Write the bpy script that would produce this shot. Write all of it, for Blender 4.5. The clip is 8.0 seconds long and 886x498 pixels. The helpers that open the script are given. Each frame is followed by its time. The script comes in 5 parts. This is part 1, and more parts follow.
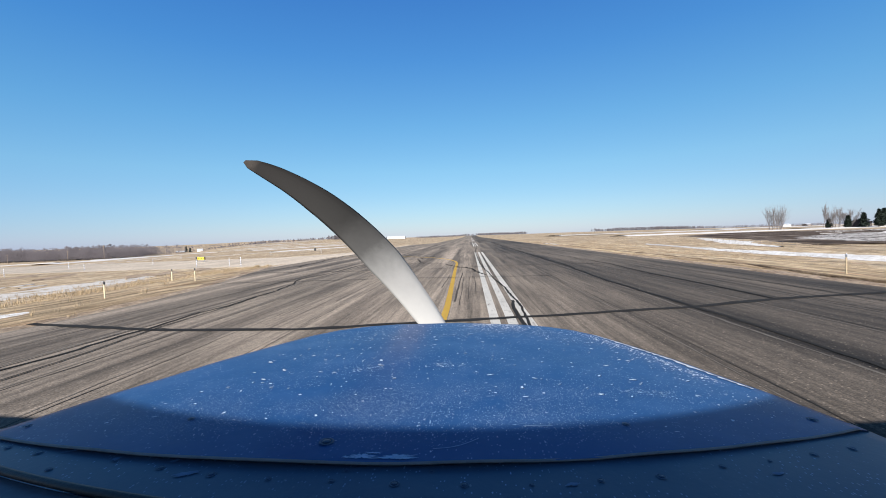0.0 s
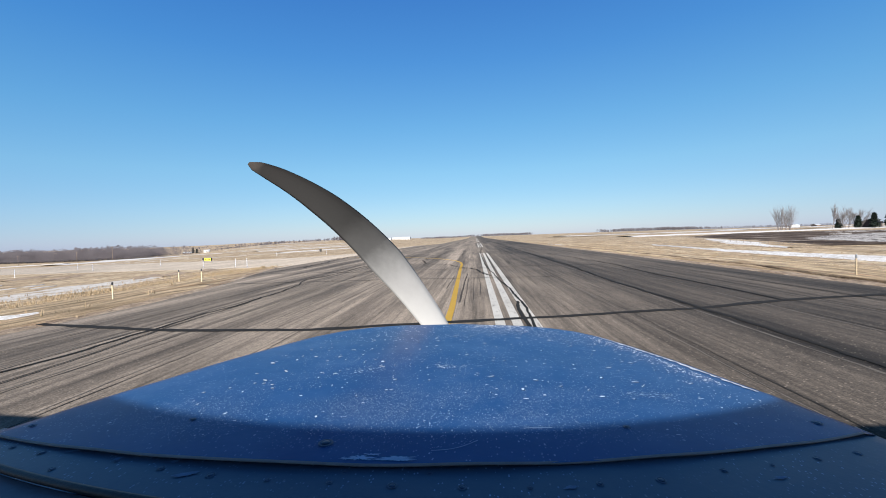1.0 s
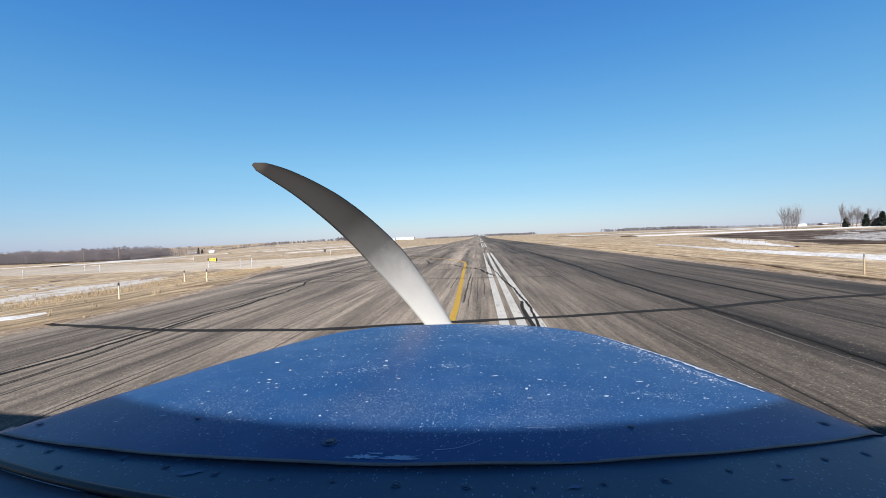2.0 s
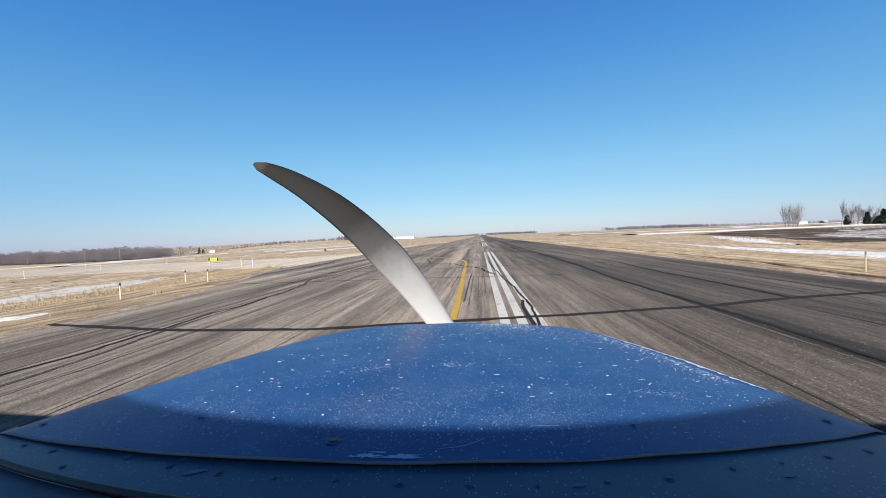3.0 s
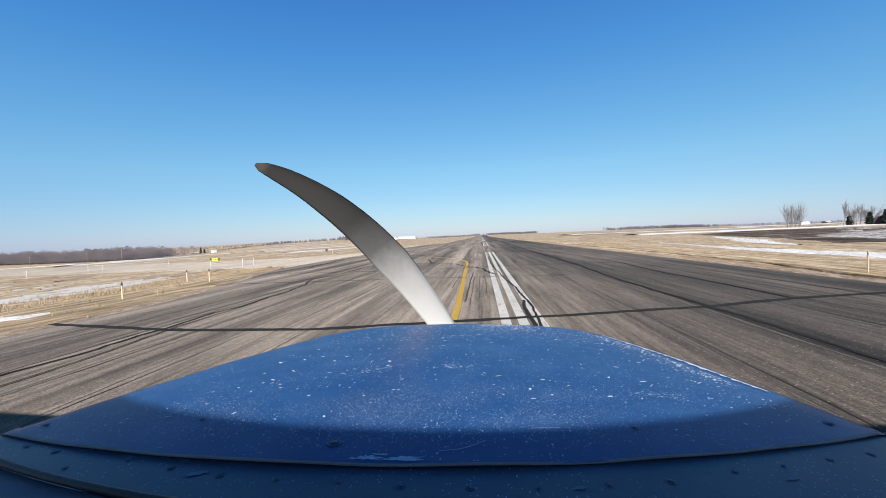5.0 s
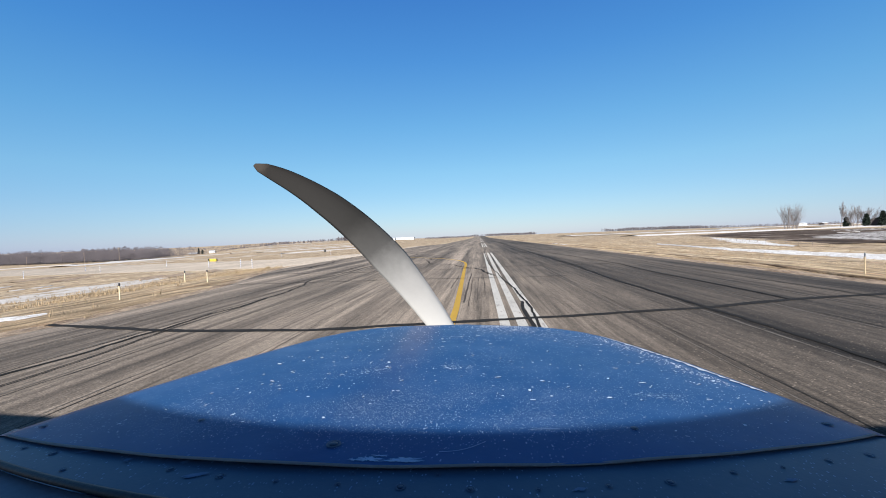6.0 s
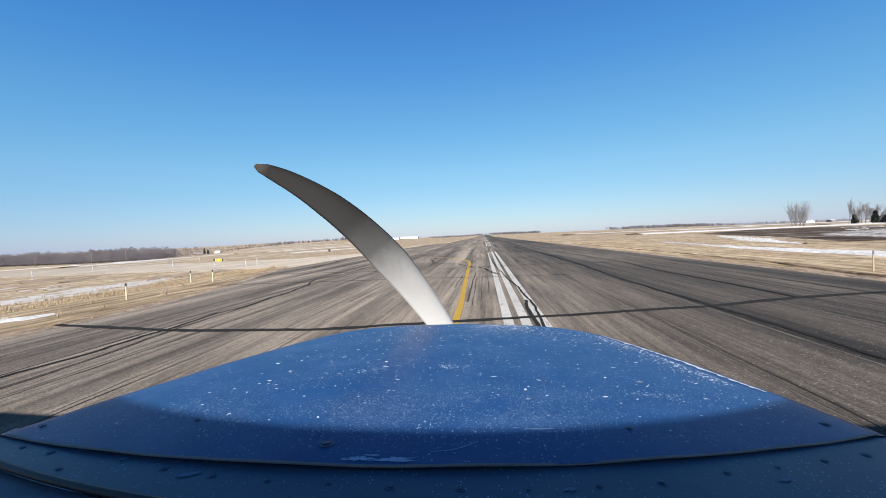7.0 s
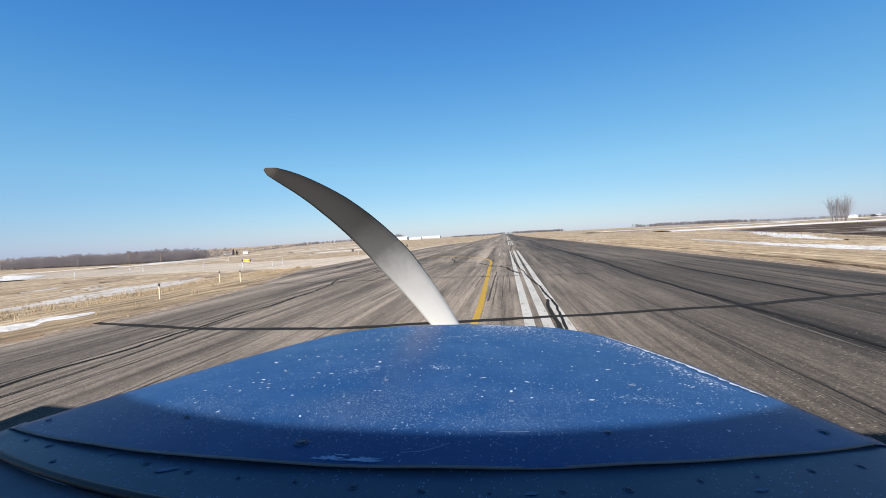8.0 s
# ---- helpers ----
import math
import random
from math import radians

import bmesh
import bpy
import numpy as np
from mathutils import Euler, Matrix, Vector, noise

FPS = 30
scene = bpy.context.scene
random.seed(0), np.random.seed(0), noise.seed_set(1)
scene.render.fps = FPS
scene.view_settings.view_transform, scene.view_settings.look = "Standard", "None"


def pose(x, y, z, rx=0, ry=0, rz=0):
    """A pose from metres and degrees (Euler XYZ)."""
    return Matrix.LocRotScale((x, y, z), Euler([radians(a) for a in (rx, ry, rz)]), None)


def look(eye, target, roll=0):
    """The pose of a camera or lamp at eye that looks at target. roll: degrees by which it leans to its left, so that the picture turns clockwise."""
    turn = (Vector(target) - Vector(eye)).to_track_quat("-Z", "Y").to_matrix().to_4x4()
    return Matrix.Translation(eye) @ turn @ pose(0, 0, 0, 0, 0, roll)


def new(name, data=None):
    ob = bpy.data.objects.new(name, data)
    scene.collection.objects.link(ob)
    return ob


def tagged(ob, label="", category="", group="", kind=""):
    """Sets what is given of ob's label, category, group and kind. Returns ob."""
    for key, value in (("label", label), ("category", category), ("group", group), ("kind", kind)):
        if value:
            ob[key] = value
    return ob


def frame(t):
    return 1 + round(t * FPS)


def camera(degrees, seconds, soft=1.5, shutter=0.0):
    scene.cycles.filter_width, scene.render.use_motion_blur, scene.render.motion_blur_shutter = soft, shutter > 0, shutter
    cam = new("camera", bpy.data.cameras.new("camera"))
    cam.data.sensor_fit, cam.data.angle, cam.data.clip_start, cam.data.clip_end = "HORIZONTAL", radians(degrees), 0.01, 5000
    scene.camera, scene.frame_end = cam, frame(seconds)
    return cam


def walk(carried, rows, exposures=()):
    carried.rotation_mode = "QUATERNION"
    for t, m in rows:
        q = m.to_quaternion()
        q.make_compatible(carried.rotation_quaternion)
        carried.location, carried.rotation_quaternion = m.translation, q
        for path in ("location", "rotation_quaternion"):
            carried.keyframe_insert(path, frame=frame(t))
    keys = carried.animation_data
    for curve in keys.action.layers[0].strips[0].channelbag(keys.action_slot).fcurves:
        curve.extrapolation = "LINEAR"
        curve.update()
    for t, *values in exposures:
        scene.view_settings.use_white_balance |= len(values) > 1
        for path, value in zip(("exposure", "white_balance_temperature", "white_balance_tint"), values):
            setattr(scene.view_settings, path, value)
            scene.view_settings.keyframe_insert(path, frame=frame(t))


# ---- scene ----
cam = camera(96.0, 8.0, soft=0.95)
EYE = 1.78
BASE = pose(0, 0, EYE, 88.35, 2.21, 5.50)


def shaken(dx, dy, roll, side=0.0, up=0.0):
    """The camera on its mount: turned by small angles (degrees) and pushed sideways and up (metres)."""
    return BASE @ Matrix.Translation((side, up, 0)) @ pose(0, 0, 0, dy, dx, -roll)


walk(cam, [
    (0.0, shaken(-1.54, -0.05, -0.31, -0.0065, -0.0031)),
    (0.5, shaken(-1.29, 0.01, -0.42, -0.0055, -0.0030)),
    (1.0, shaken(-0.83, 0.07, -0.28, 0.0000, -0.0022)),
    (1.5, shaken(-0.40, 0.12, -0.30, 0.0009, -0.0029)),
    (3.0, shaken(-0.20, -0.06, 0.03, -0.0012, -0.0031)),
    (3.5, shaken(-0.18, 0.08, 0.06, -0.0026, -0.0031)),
    (4.0, shaken(-0.10, 0.06, 0.03, -0.0024, -0.0027)),
    (4.5, shaken(0.04, -0.06, 0.02, -0.0006, -0.0012)),
    (6.0, shaken(-0.25, 0.07, -0.08, -0.0030, -0.0008)),
    (6.5, shaken(-0.10, 0.16, -0.10, 0.0010, 0.0)),
    (7.0, shaken(0.34, -0.06, 0.17, 0.0104, 0.0)),
    (7.5, shaken(1.52, -0.08, 0.35, 0.0310, 0.0008)),
    (8.0, shaken(3.50, -0.18, 0.60, 0.0660, 0.0030)),
], exposures=[(0.0, 1.08), (8.0, 1.08)])

# ---- world and sun ----
SUN_UP, SUN_TURN = 24.0, 180.0
world = bpy.data.worlds.new("sky")
scene.world = world
world.use_nodes = True
wn = world.node_tree
sky = wn.nodes.new("ShaderNodeTexSky")
sky.sky_type = "NISHITA"
sky.sun_disc = False
sky.sun_elevation, sky.sun_rotation = radians(SUN_UP), radians(SUN_TURN)
sky.air_density, sky.dust_density, sky.ozone_density = 1.0, 0.22, 2.5
vivid = wn.nodes.new("ShaderNodeHueSaturation")
vivid.inputs["Saturation"].default_value = 1.12
wn.links.new(sky.outputs[0], vivid.inputs["Color"])
tint = wn.nodes.new("ShaderNodeMix")
tint.data_type, tint.blend_type = "RGBA", "MULTIPLY"
tint.inputs[0].default_value = 1.0
tint.inputs[7].default_value = (0.555, 0.53, 0.395, 1)
wn.links.new(vivid.outputs[0], tint.inputs[6])
# the clear blue that deepens with height, paler towards the horizon
look_up = wn.nodes.new("ShaderNodeTexCoord")
height = wn.nodes.new("ShaderNodeSeparateXYZ")
wn.links.new(look_up.outputs["Generated"], height.inputs[0])
depth = wn.nodes.new("ShaderNodeValToRGB")
for _ in range(6):
    depth.color_ramp.elements.new(0.5)
for stop, (place, colour) in zip(depth.color_ramp.elements, (
        (0.0, (0.06, 0.31, 0.98)), (0.078, (0.11, 0.39, 1.0)), (0.16, (0.13, 0.47, 1.0)), (0.266, (0.07, 0.41, 0.98)),
        (0.40, (0.015, 0.285, 0.93)), (0.51, (0.0, 0.205, 0.84)), (0.75, (0.0, 0.085, 0.36)), (1.0, (0.0, 0.035, 0.16)))):
    stop.position, stop.color = place, (*colour, 1)
wn.links.new(height.outputs[2], depth.inputs[0])
haze = wn.nodes.new("ShaderNodeMix")
haze.data_type, haze.blend_type = "RGBA", "ADD"
haze.inputs[0].default_value = 1.0
scale_up = wn.nodes.new("ShaderNodeVectorMath")
scale_up.operation = "SCALE"
scale_up.inputs["Scale"].default_value = 4.46
wn.links.new(depth.outputs[0], scale_up.inputs[0])
wn.links.new(scale_up.outputs[0], haze.inputs[7])
wn.links.new(tint.outputs[2], haze.inputs[6])
wn.links.new(haze.outputs[2], wn.nodes["Background"].inputs[0])
wn.nodes["Background"].inputs[1].default_value = 0.056
sun = new("sun", bpy.data.lights.new("sun", "SUN"))
sun.data.energy, sun.data.angle, sun.data.color = 5.0, radians(0.4), (1.0, 0.95, 0.88)
sun.matrix_world = look((0, -60 * math.cos(radians(SUN_UP)), 60 * math.sin(radians(SUN_UP))), (0, 0, 0))


# ---- materials ----
def nodes_of(name):
    m = bpy.data.materials.new(name)
    m.use_nodes = True
    t = m.node_tree
    return m, t, t.nodes["Principled BSDF"]


def add(t, kind, **values):
    n = t.nodes.new(kind)
    for k, v in values.items():
        n.inputs[k].default_value = v
    return n


def ramp(t, source, *stops):
    r = t.nodes.new("ShaderNodeValToRGB")
    while len(r.color_ramp.elements) < len(stops):
        r.color_ramp.elements.new(0.5)
    for e, (p, c) in zip(r.color_ramp.elements, stops):
        e.position = p
        e.color = (*c, 1) if isinstance(c, tuple) else (c, c, c, 1)
    t.links.new(source, r.inputs[0])
    return r.outputs[0]


def blend(t, fac, a, b, mode="MIX"):
    n = t.nodes.new("ShaderNodeMix")
    n.data_type, n.blend_type = "RGBA", mode
    for v, i in ((fac, 0), (a, 6), (b, 7)):
        if isinstance(v, bpy.types.NodeSocket):
            t.links.new(v, n.inputs[i])
        else:
            n.inputs[i].default_value = v if i == 0 else (*v, 1)
    return n.outputs[2]


def spots(t, scale, stretch=(1, 1, 1), detail=4.0, rough=0.6, shift=(0, 0, 0)):
    """Noise in metres of the place, stretched along the axes."""
    g = t.nodes.new("ShaderNodeNewGeometry")
    m = t.nodes.new("ShaderNodeMapping")
    m.inputs["Scale"].default_value = stretch
    m.inputs["Location"].default_value = shift
    t.links.new(g.outputs["Position"], m.inputs[0])
    n = add(t, "ShaderNodeTexNoise", Scale=scale, Detail=detail, Roughness=rough)
    t.links.new(m.outputs[0], n.inputs["Vector"])
    return n.outputs[0]


def bump(t, bsdf, height, strength=0.3, distance=0.02):
    b = add(t, "ShaderNodeBump", Strength=strength, Distance=distance)
    t.links.new(height, b.inputs["Height"])
    t.links.new(b.outputs[0], bsdf.inputs["Normal"])


def plain(name, colour, rough=0.6, metal=0.0, vary=0.25, scale=6.0, relief=0.1):
    m, t, b = nodes_of(name)
    b.inputs["Specular IOR Level"].default_value = 0.5 if rough < 0.7 else 0.15
    n = spots(t, scale)
    c = blend(t, n, tuple(v * (1 - vary) for v in colour), tuple(min(1, v * (1 + vary)) for v in colour))
    fine = spots(t, scale * 9)
    c = blend(t, 0.35, c, ramp(t, fine, (0.3, 0.35), (0.7, 0.65)), "SOFT_LIGHT")
    t.links.new(c, b.inputs["Base Color"])
    b.inputs["Roughness"].default_value, b.inputs["Metallic"].default_value = rough, metal
    bump(t, b, fine, relief)
    return m


def asphalt(name, low, high, streaks=1.0, tint=(1.0, 0.835, 0.695), lanes=False):
    m, t, b = nodes_of(name)
    tone = lambda v: tuple(v * k for k in tint)
    long1 = spots(t, 1.3, (1, 0.04, 1), 5, 0.62)
    long2 = spots(t, 6.0, (1, 0.035, 1), 4, 0.65, (9, 3, 0))
    band = spots(t, 0.75, (1, 0.025, 1), 3, 0.55, (5, 1, 0))
    patch = spots(t, 0.22, (1, 0.5, 1), 4, 0.55, (4, 7, 0))
    grain = spots(t, 38.0, (1, 1, 1), 3, 0.7)
    pebble = spots(t, 9.0, (1, 0.6, 1), 3, 0.7, (1, 2, 0))
    c = blend(t, ramp(t, patch, (0.32, 0.0), (0.68, 1.0)), tone(low), tone(high))
    c = blend(t, 0.68 * streaks, c, ramp(t, band, (0.36, 0.14), (0.5, 0.5), (0.62, 0.72)), "OVERLAY")
    c = blend(t, 0.62 * streaks, c, ramp(t, long1, (0.36, 0.17), (0.48, 0.5), (0.66, 0.76)), "OVERLAY")
    c = blend(t, 0.48 * streaks, c, ramp(t, long2, (0.36, 0.12), (0.5, 0.5), (0.68, 0.78)), "OVERLAY")
    groove = spots(t, 15.0, (1, 0.012, 1), 3, 0.6, (2, 4, 0))
    c = blend(t, 0.42 * streaks, c, ramp(t, groove, (0.34, 0.15), (0.45, 0.5), (0.7, 0.66)), "OVERLAY")
    c = blend(t, 0.6, c, ramp(t, pebble, (0.3, 0.3), (0.7, 0.7)), "OVERLAY")
    c = blend(t, 0.8, c, ramp(t, grain, (0.32, 0.17), (0.68, 0.83)), "OVERLAY")
    if lanes:  # paving lanes of differing tone, palest left of centre, darkest right of it
        g = t.nodes.new("ShaderNodeNewGeometry")
        x = t.nodes.new("ShaderNodeSeparateXYZ")
        t.links.new(g.outputs["Position"], x.inputs[0])
        r = t.nodes.new("ShaderNodeMapRange")
        r.inputs["From Min"].default_value, r.inputs["From Max"].default_value = -15.0, 15.0
        t.links.new(x.outputs[0], r.inputs["Value"])
        lane = ramp(t, r.outputs[0], (0.2, 0.94), (0.262, 0.94), (0.272, 0.82), (0.44, 1.05), (0.54, 0.80), (0.575, 0.52), (0.62, 0.41), (0.655, 0.37), (0.668, 0.385), (0.9, 0.41))
        c = blend(t, 1.0, c, lane, "MULTIPLY")
    stone = add(t, "ShaderNodeTexVoronoi", Scale=26.0)
    t.links.new(t.nodes.new("ShaderNodeNewGeometry").outputs["Position"], stone.inputs["Vector"])
    tell = t.nodes.new("ShaderNodeSeparateColor")
    t.links.new(stone.outputs["Color"], tell.inputs[0])
    chip = blend(t, 1.0, ramp(t, stone.outputs["Distance"], (0.22, 1.0), (0.34, 0.0)), ramp(t, tell.outputs[0], (0.80, 0.0), (0.84, 1.0)), "MULTIPLY")
    c = blend(t, blend(t, 1.0, chip, (0.55, 0.55, 0.55), "MULTIPLY"), c, tone(0.24))
    t.links.new(c, b.inputs["Base Color"])
    b.inputs["Roughness"].default_value = 0.85
    b.inputs["Specular IOR Level"].default_value = 0.22
    b.inputs["Diffuse Roughness"].default_value = 0.8
    bump(t, b, grain, 0.5, 0.012)
    return m


def worn_paint(name, colour, under, worn=0.42):
    m, t, b = nodes_of(name)
    a = spots(t, 7.0, (1, 0.3, 1), 5, 0.7)
    g = spots(t, 45.0, (1, 1, 1), 3, 0.7)
    keep = ramp(t, blend(t, 0.45, a, g), (worn - 0.06, 0.0), (worn + 0.04, 1.0))
    c = blend(t, keep, under, colour)
    c = blend(t, 0.3, c, ramp(t, spots(t, 1.5, (1, 0.4, 1)), (0.3, 0.3), (0.7, 0.7)), "OVERLAY")
    t.links.new(c, b.inputs["Base Color"])
    b.inputs["Roughness"].default_value = 0.8
    b.inputs["Specular IOR Level"].default_value = 0.15
    bump(t, b, g, 0.3, 0.006)
    return m


def earth(name, stops, scale=0.35, stretch=(1, 0.35, 1), relief=0.6, rows=0.0):
    m, t, b = nodes_of(name)
    big = spots(t, scale, stretch, 6, 0.62)
    mid = spots(t, scale * 7, stretch, 5, 0.65, (3, 5, 1))
    fine = spots(t, scale * 70, (1, 0.7, 1), 3, 0.7, (8, 1, 2))
    c = ramp(t, big, *stops)
    c = blend(t, 0.9, c, ramp(t, mid, (0.34, 0.20), (0.66, 0.78)), "OVERLAY")
    c = blend(t, 0.8, c, ramp(t, fine, (0.3, 0.22), (0.7, 0.78)), "OVERLAY")
    if rows:  # swaths along the runway, and redder dead stems in clumps
        swath = spots(t, 1.1, (1, 0.03, 1), 4, 0.6, (6, 2, 0))
        c = blend(t, rows, c, ramp(t, swath, (0.36, 0.22), (0.5, 0.5), (0.64, 0.72)), "OVERLAY")
        clump = spots(t, 0.8, (1, 0.3, 1), 6, 0.7, (2, 9, 3))
        c = blend(t, ramp(t, clump, (0.52, 0.0), (0.66, 0.75 * rows)), c, (0.24, 0.145, 0.078))
    t.links.new(c, b.inputs["Base Color"])
    b.inputs["Roughness"].default_value = 0.95
    b.inputs["Specular IOR Level"].default_value = 0.1
    bump(t, b, blend(t, 0.5, mid, fine), relief, 0.08)
    return m


def cowl_paint(name, dark=(0.010, 0.050, 0.148), light=(0.0145, 0.070, 0.208), cover=0.12, chip=(0.30, 0.39, 0.52), scuffed=(0.10, 0.18, 0.34)):
    """Weathered blue enamel with pale chips and a haze of fine pitting."""
    m, t, b = nodes_of(name)
    big = spots(t, 3.0, (1, 1, 1), 4, 0.6)
    fine = spots(t, 60.0, (1, 1, 1), 3, 0.7)
    blue = blend(t, big, dark, light)
    g = t.nodes.new("ShaderNodeNewGeometry")
    chips = []
    for scale, size, stretch in ((150.0, 0.17, (1, 0.5, 1)), (330.0, 0.30, (1, 0.6, 1))):
        mp = t.nodes.new("ShaderNodeMapping")
        mp.inputs["Scale"].default_value = stretch
        t.links.new(g.outputs["Position"], mp.inputs[0])
        v = add(t, "ShaderNodeTexVoronoi", Scale=scale)
        t.links.new(mp.outputs[0], v.inputs["Vector"])
        near = ramp(t, v.outputs["Distance"], (size * 0.72, 1.0), (size, 0.0))
        pick = t.nodes.new("ShaderNodeSeparateColor")
        t.links.new(v.outputs["Color"], pick.inputs[0])
        some = ramp(t, pick.outputs[0], (0.76, 0.0), (0.78, 1.0))
        chips.append(blend(t, 1.0, near, some, "MULTIPLY"))
    where = ramp(t, spots(t, 4.5, (1, 1.6, 1), 3, 0.55, (3, 1, 0)), (0.40, cover), (0.60, 1.0))
    small = blend(t, 1.0, chips[0], where, "MULTIPLY")
    dust = blend(t, 1.0, chips[1], where, "MULTIPLY")
    c = blend(t, small, blue, chip)
    c = blend(t, dust, c, (0.20, 0.29, 0.44))
    c = blend(t, ramp(t, spots(t, 9.0, (1, 1, 1), 5, 0.7, (2, 8, 0)), (0.45, 0.0), (0.75, 0.22)), c, scuffed)
    t.links.new(c, b.inputs["Base Color"])
    t.links.new(ramp(t, big, (0.3, 0.36), (0.7, 0.5)), b.inputs["Roughness"])
    b.inputs["Specular IOR Level"].default_value = 0.05
    b.inputs["Coat Weight"].default_value = 0.15
    b.inputs["Coat Roughness"].default_value = 0.16
    bump(t, b, blend(t, 0.4, fine, chips[0]), 0.25, 0.002)
    return m


ASPHALT = asphalt("runway_asphalt", 0.084, 0.130, 1.0, lanes=True)
ASPHALT_PALE = asphalt("taxiway_asphalt", 0.22, 0.29, 0.3, (1.0, 0.86, 0.71))
TAR = plain("crack_sealant", (0.020, 0.018, 0.016), 0.9, 0, 0.4, 8, 0.3)
RUBBER_MARK = plain("tyre_rubber_mark", (0.058, 0.047, 0.038), 0.8, 0, 0.5, 5, 0.2)
PALE_SEAM = worn_paint("dusty_pale_seam", (0.13, 0.113, 0.096), (0.085, 0.072, 0.060), 0.47)
SEAM_DARK = worn_paint("dark_open_joint", (0.020, 0.018, 0.016), (0.075, 0.064, 0.053), 0.45)
WHITE_LINE = worn_paint("white_road_paint", (0.50, 0.47, 0.42), (0.12, 0.10, 0.085), 0.42)
YELLOW_LINE = worn_paint("yellow_road_paint", (0.44, 0.27, 0.045), (0.13, 0.10, 0.07), 0.38)
GRASS = earth("dry_grass_ground", ((0.25, (0.235, 0.165, 0.10)), (0.42, (0.36, 0.268, 0.172)), (0.6, (0.45, 0.352, 0.242)), (0.8, (0.46, 0.39, 0.295))), rows=0.6)
MUD = earth("dark_mud", ((0.34, (0.026, 0.017, 0.012)), (0.48, (0.066, 0.044, 0.031)), (0.57, (0.13, 0.097, 0.073)), (0.68, (0.27, 0.22, 0.18))), 0.2, (1, 0.6, 1))
FIELD_TAN = earth("stubble_field", ((0.3, (0.25, 0.185, 0.12)), (0.6, (0.35, 0.275, 0.19)), (0.8, (0.42, 0.36, 0.29))), 0.03, (1, 0.2, 1))
SNOW = earth("old_snow", ((0.2, (0.48, 0.455, 0.43)), (0.5, (0.64, 0.61, 0.58)), (0.8, (0.71, 0.68, 0.655))), 0.5, (1, 1, 1), 0.4)
def thin_snow(name, low=(0.22, 0.16, 0.095), high=(0.40, 0.31, 0.20), cover=0.42):
    """Old snow melting through, with dead grass showing in it."""
    m, t, b = nodes_of(name)
    big, mid, fine = spots(t, 0.5, (1, 0.6, 1), 5, 0.65), spots(t, 2.6, (1, 0.5, 1), 5, 0.7, (3, 1, 0)), spots(t, 30.0)
    white = blend(t, mid, (0.44, 0.405, 0.375), (0.62, 0.585, 0.55))
    bare = blend(t, fine, low, high)
    c = blend(t, ramp(t, blend(t, 0.5, big, mid), (cover, 0.0), (cover + 0.08, 1.0)), bare, white)
    t.links.new(c, b.inputs["Base Color"])
    b.inputs["Roughness"].default_value = 0.9
    b.inputs["Specular IOR Level"].default_value = 0.1
    bump(t, b, mid, 0.5, 0.05)
    return m


SNOW_THIN = thin_snow("melting_snow")
SNOW_MUD = thin_snow("snow_on_mud", (0.03, 0.022, 0.017), (0.08, 0.06, 0.05), 0.455)
BLADE = plain("dry_grass_blade", (0.27, 0.205, 0.13), 0.9, 0, 0.3, 0.8, 0)
TWIG = plain("bare_twig", (0.088, 0.080, 0.090), 0.9, 0, 0.35, 0.05, 0)
TWIG_PALE = plain("pale_bare_twig", (0.135, 0.120, 0.119), 0.9, 0, 0.3, 0.2, 0)
NEEDLE = plain("pine_needles", (0.013, 0.019, 0.015), 0.9, 0, 0.4, 0.4, 0)
BLUE = cowl_paint("weathered_blue_enamel", cover=0.3)
EDGE = plain("worn_panel_edge", (0.20, 0.17, 0.16), 0.6, 0.2, 0.4, 40, 0.1)
BLUE_DULL = cowl_paint("dull_navy_paint", (0.030, 0.064, 0.108), (0.050, 0.088, 0.136), 0.2, (0.17, 0.20, 0.24), (0.11, 0.14, 0.18))
BLUE_DULL.node_tree.nodes["Principled BSDF"].inputs["Coat Weight"].default_value = 0.04
BLUE_DULL.node_tree.nodes["Principled BSDF"].inputs["Specular IOR Level"].default_value = 0.18
BLUE_DULL.node_tree.nodes["Principled BSDF"].inputs["Coat Roughness"].default_value = 0.3
FRAME_GREY = plain("grey_blue_trim", (0.085, 0.105, 0.135), 0.6, 0, 0.5, 12, 0.04)
BLACK = plain("black_rubber", (0.012, 0.012, 0.013), 0.55, 0, 0.3, 20, 0.1)
STEEL = plain("dull_steel", (0.16, 0.17, 0.19), 0.4, 0.8, 0.3, 60, 0.1)
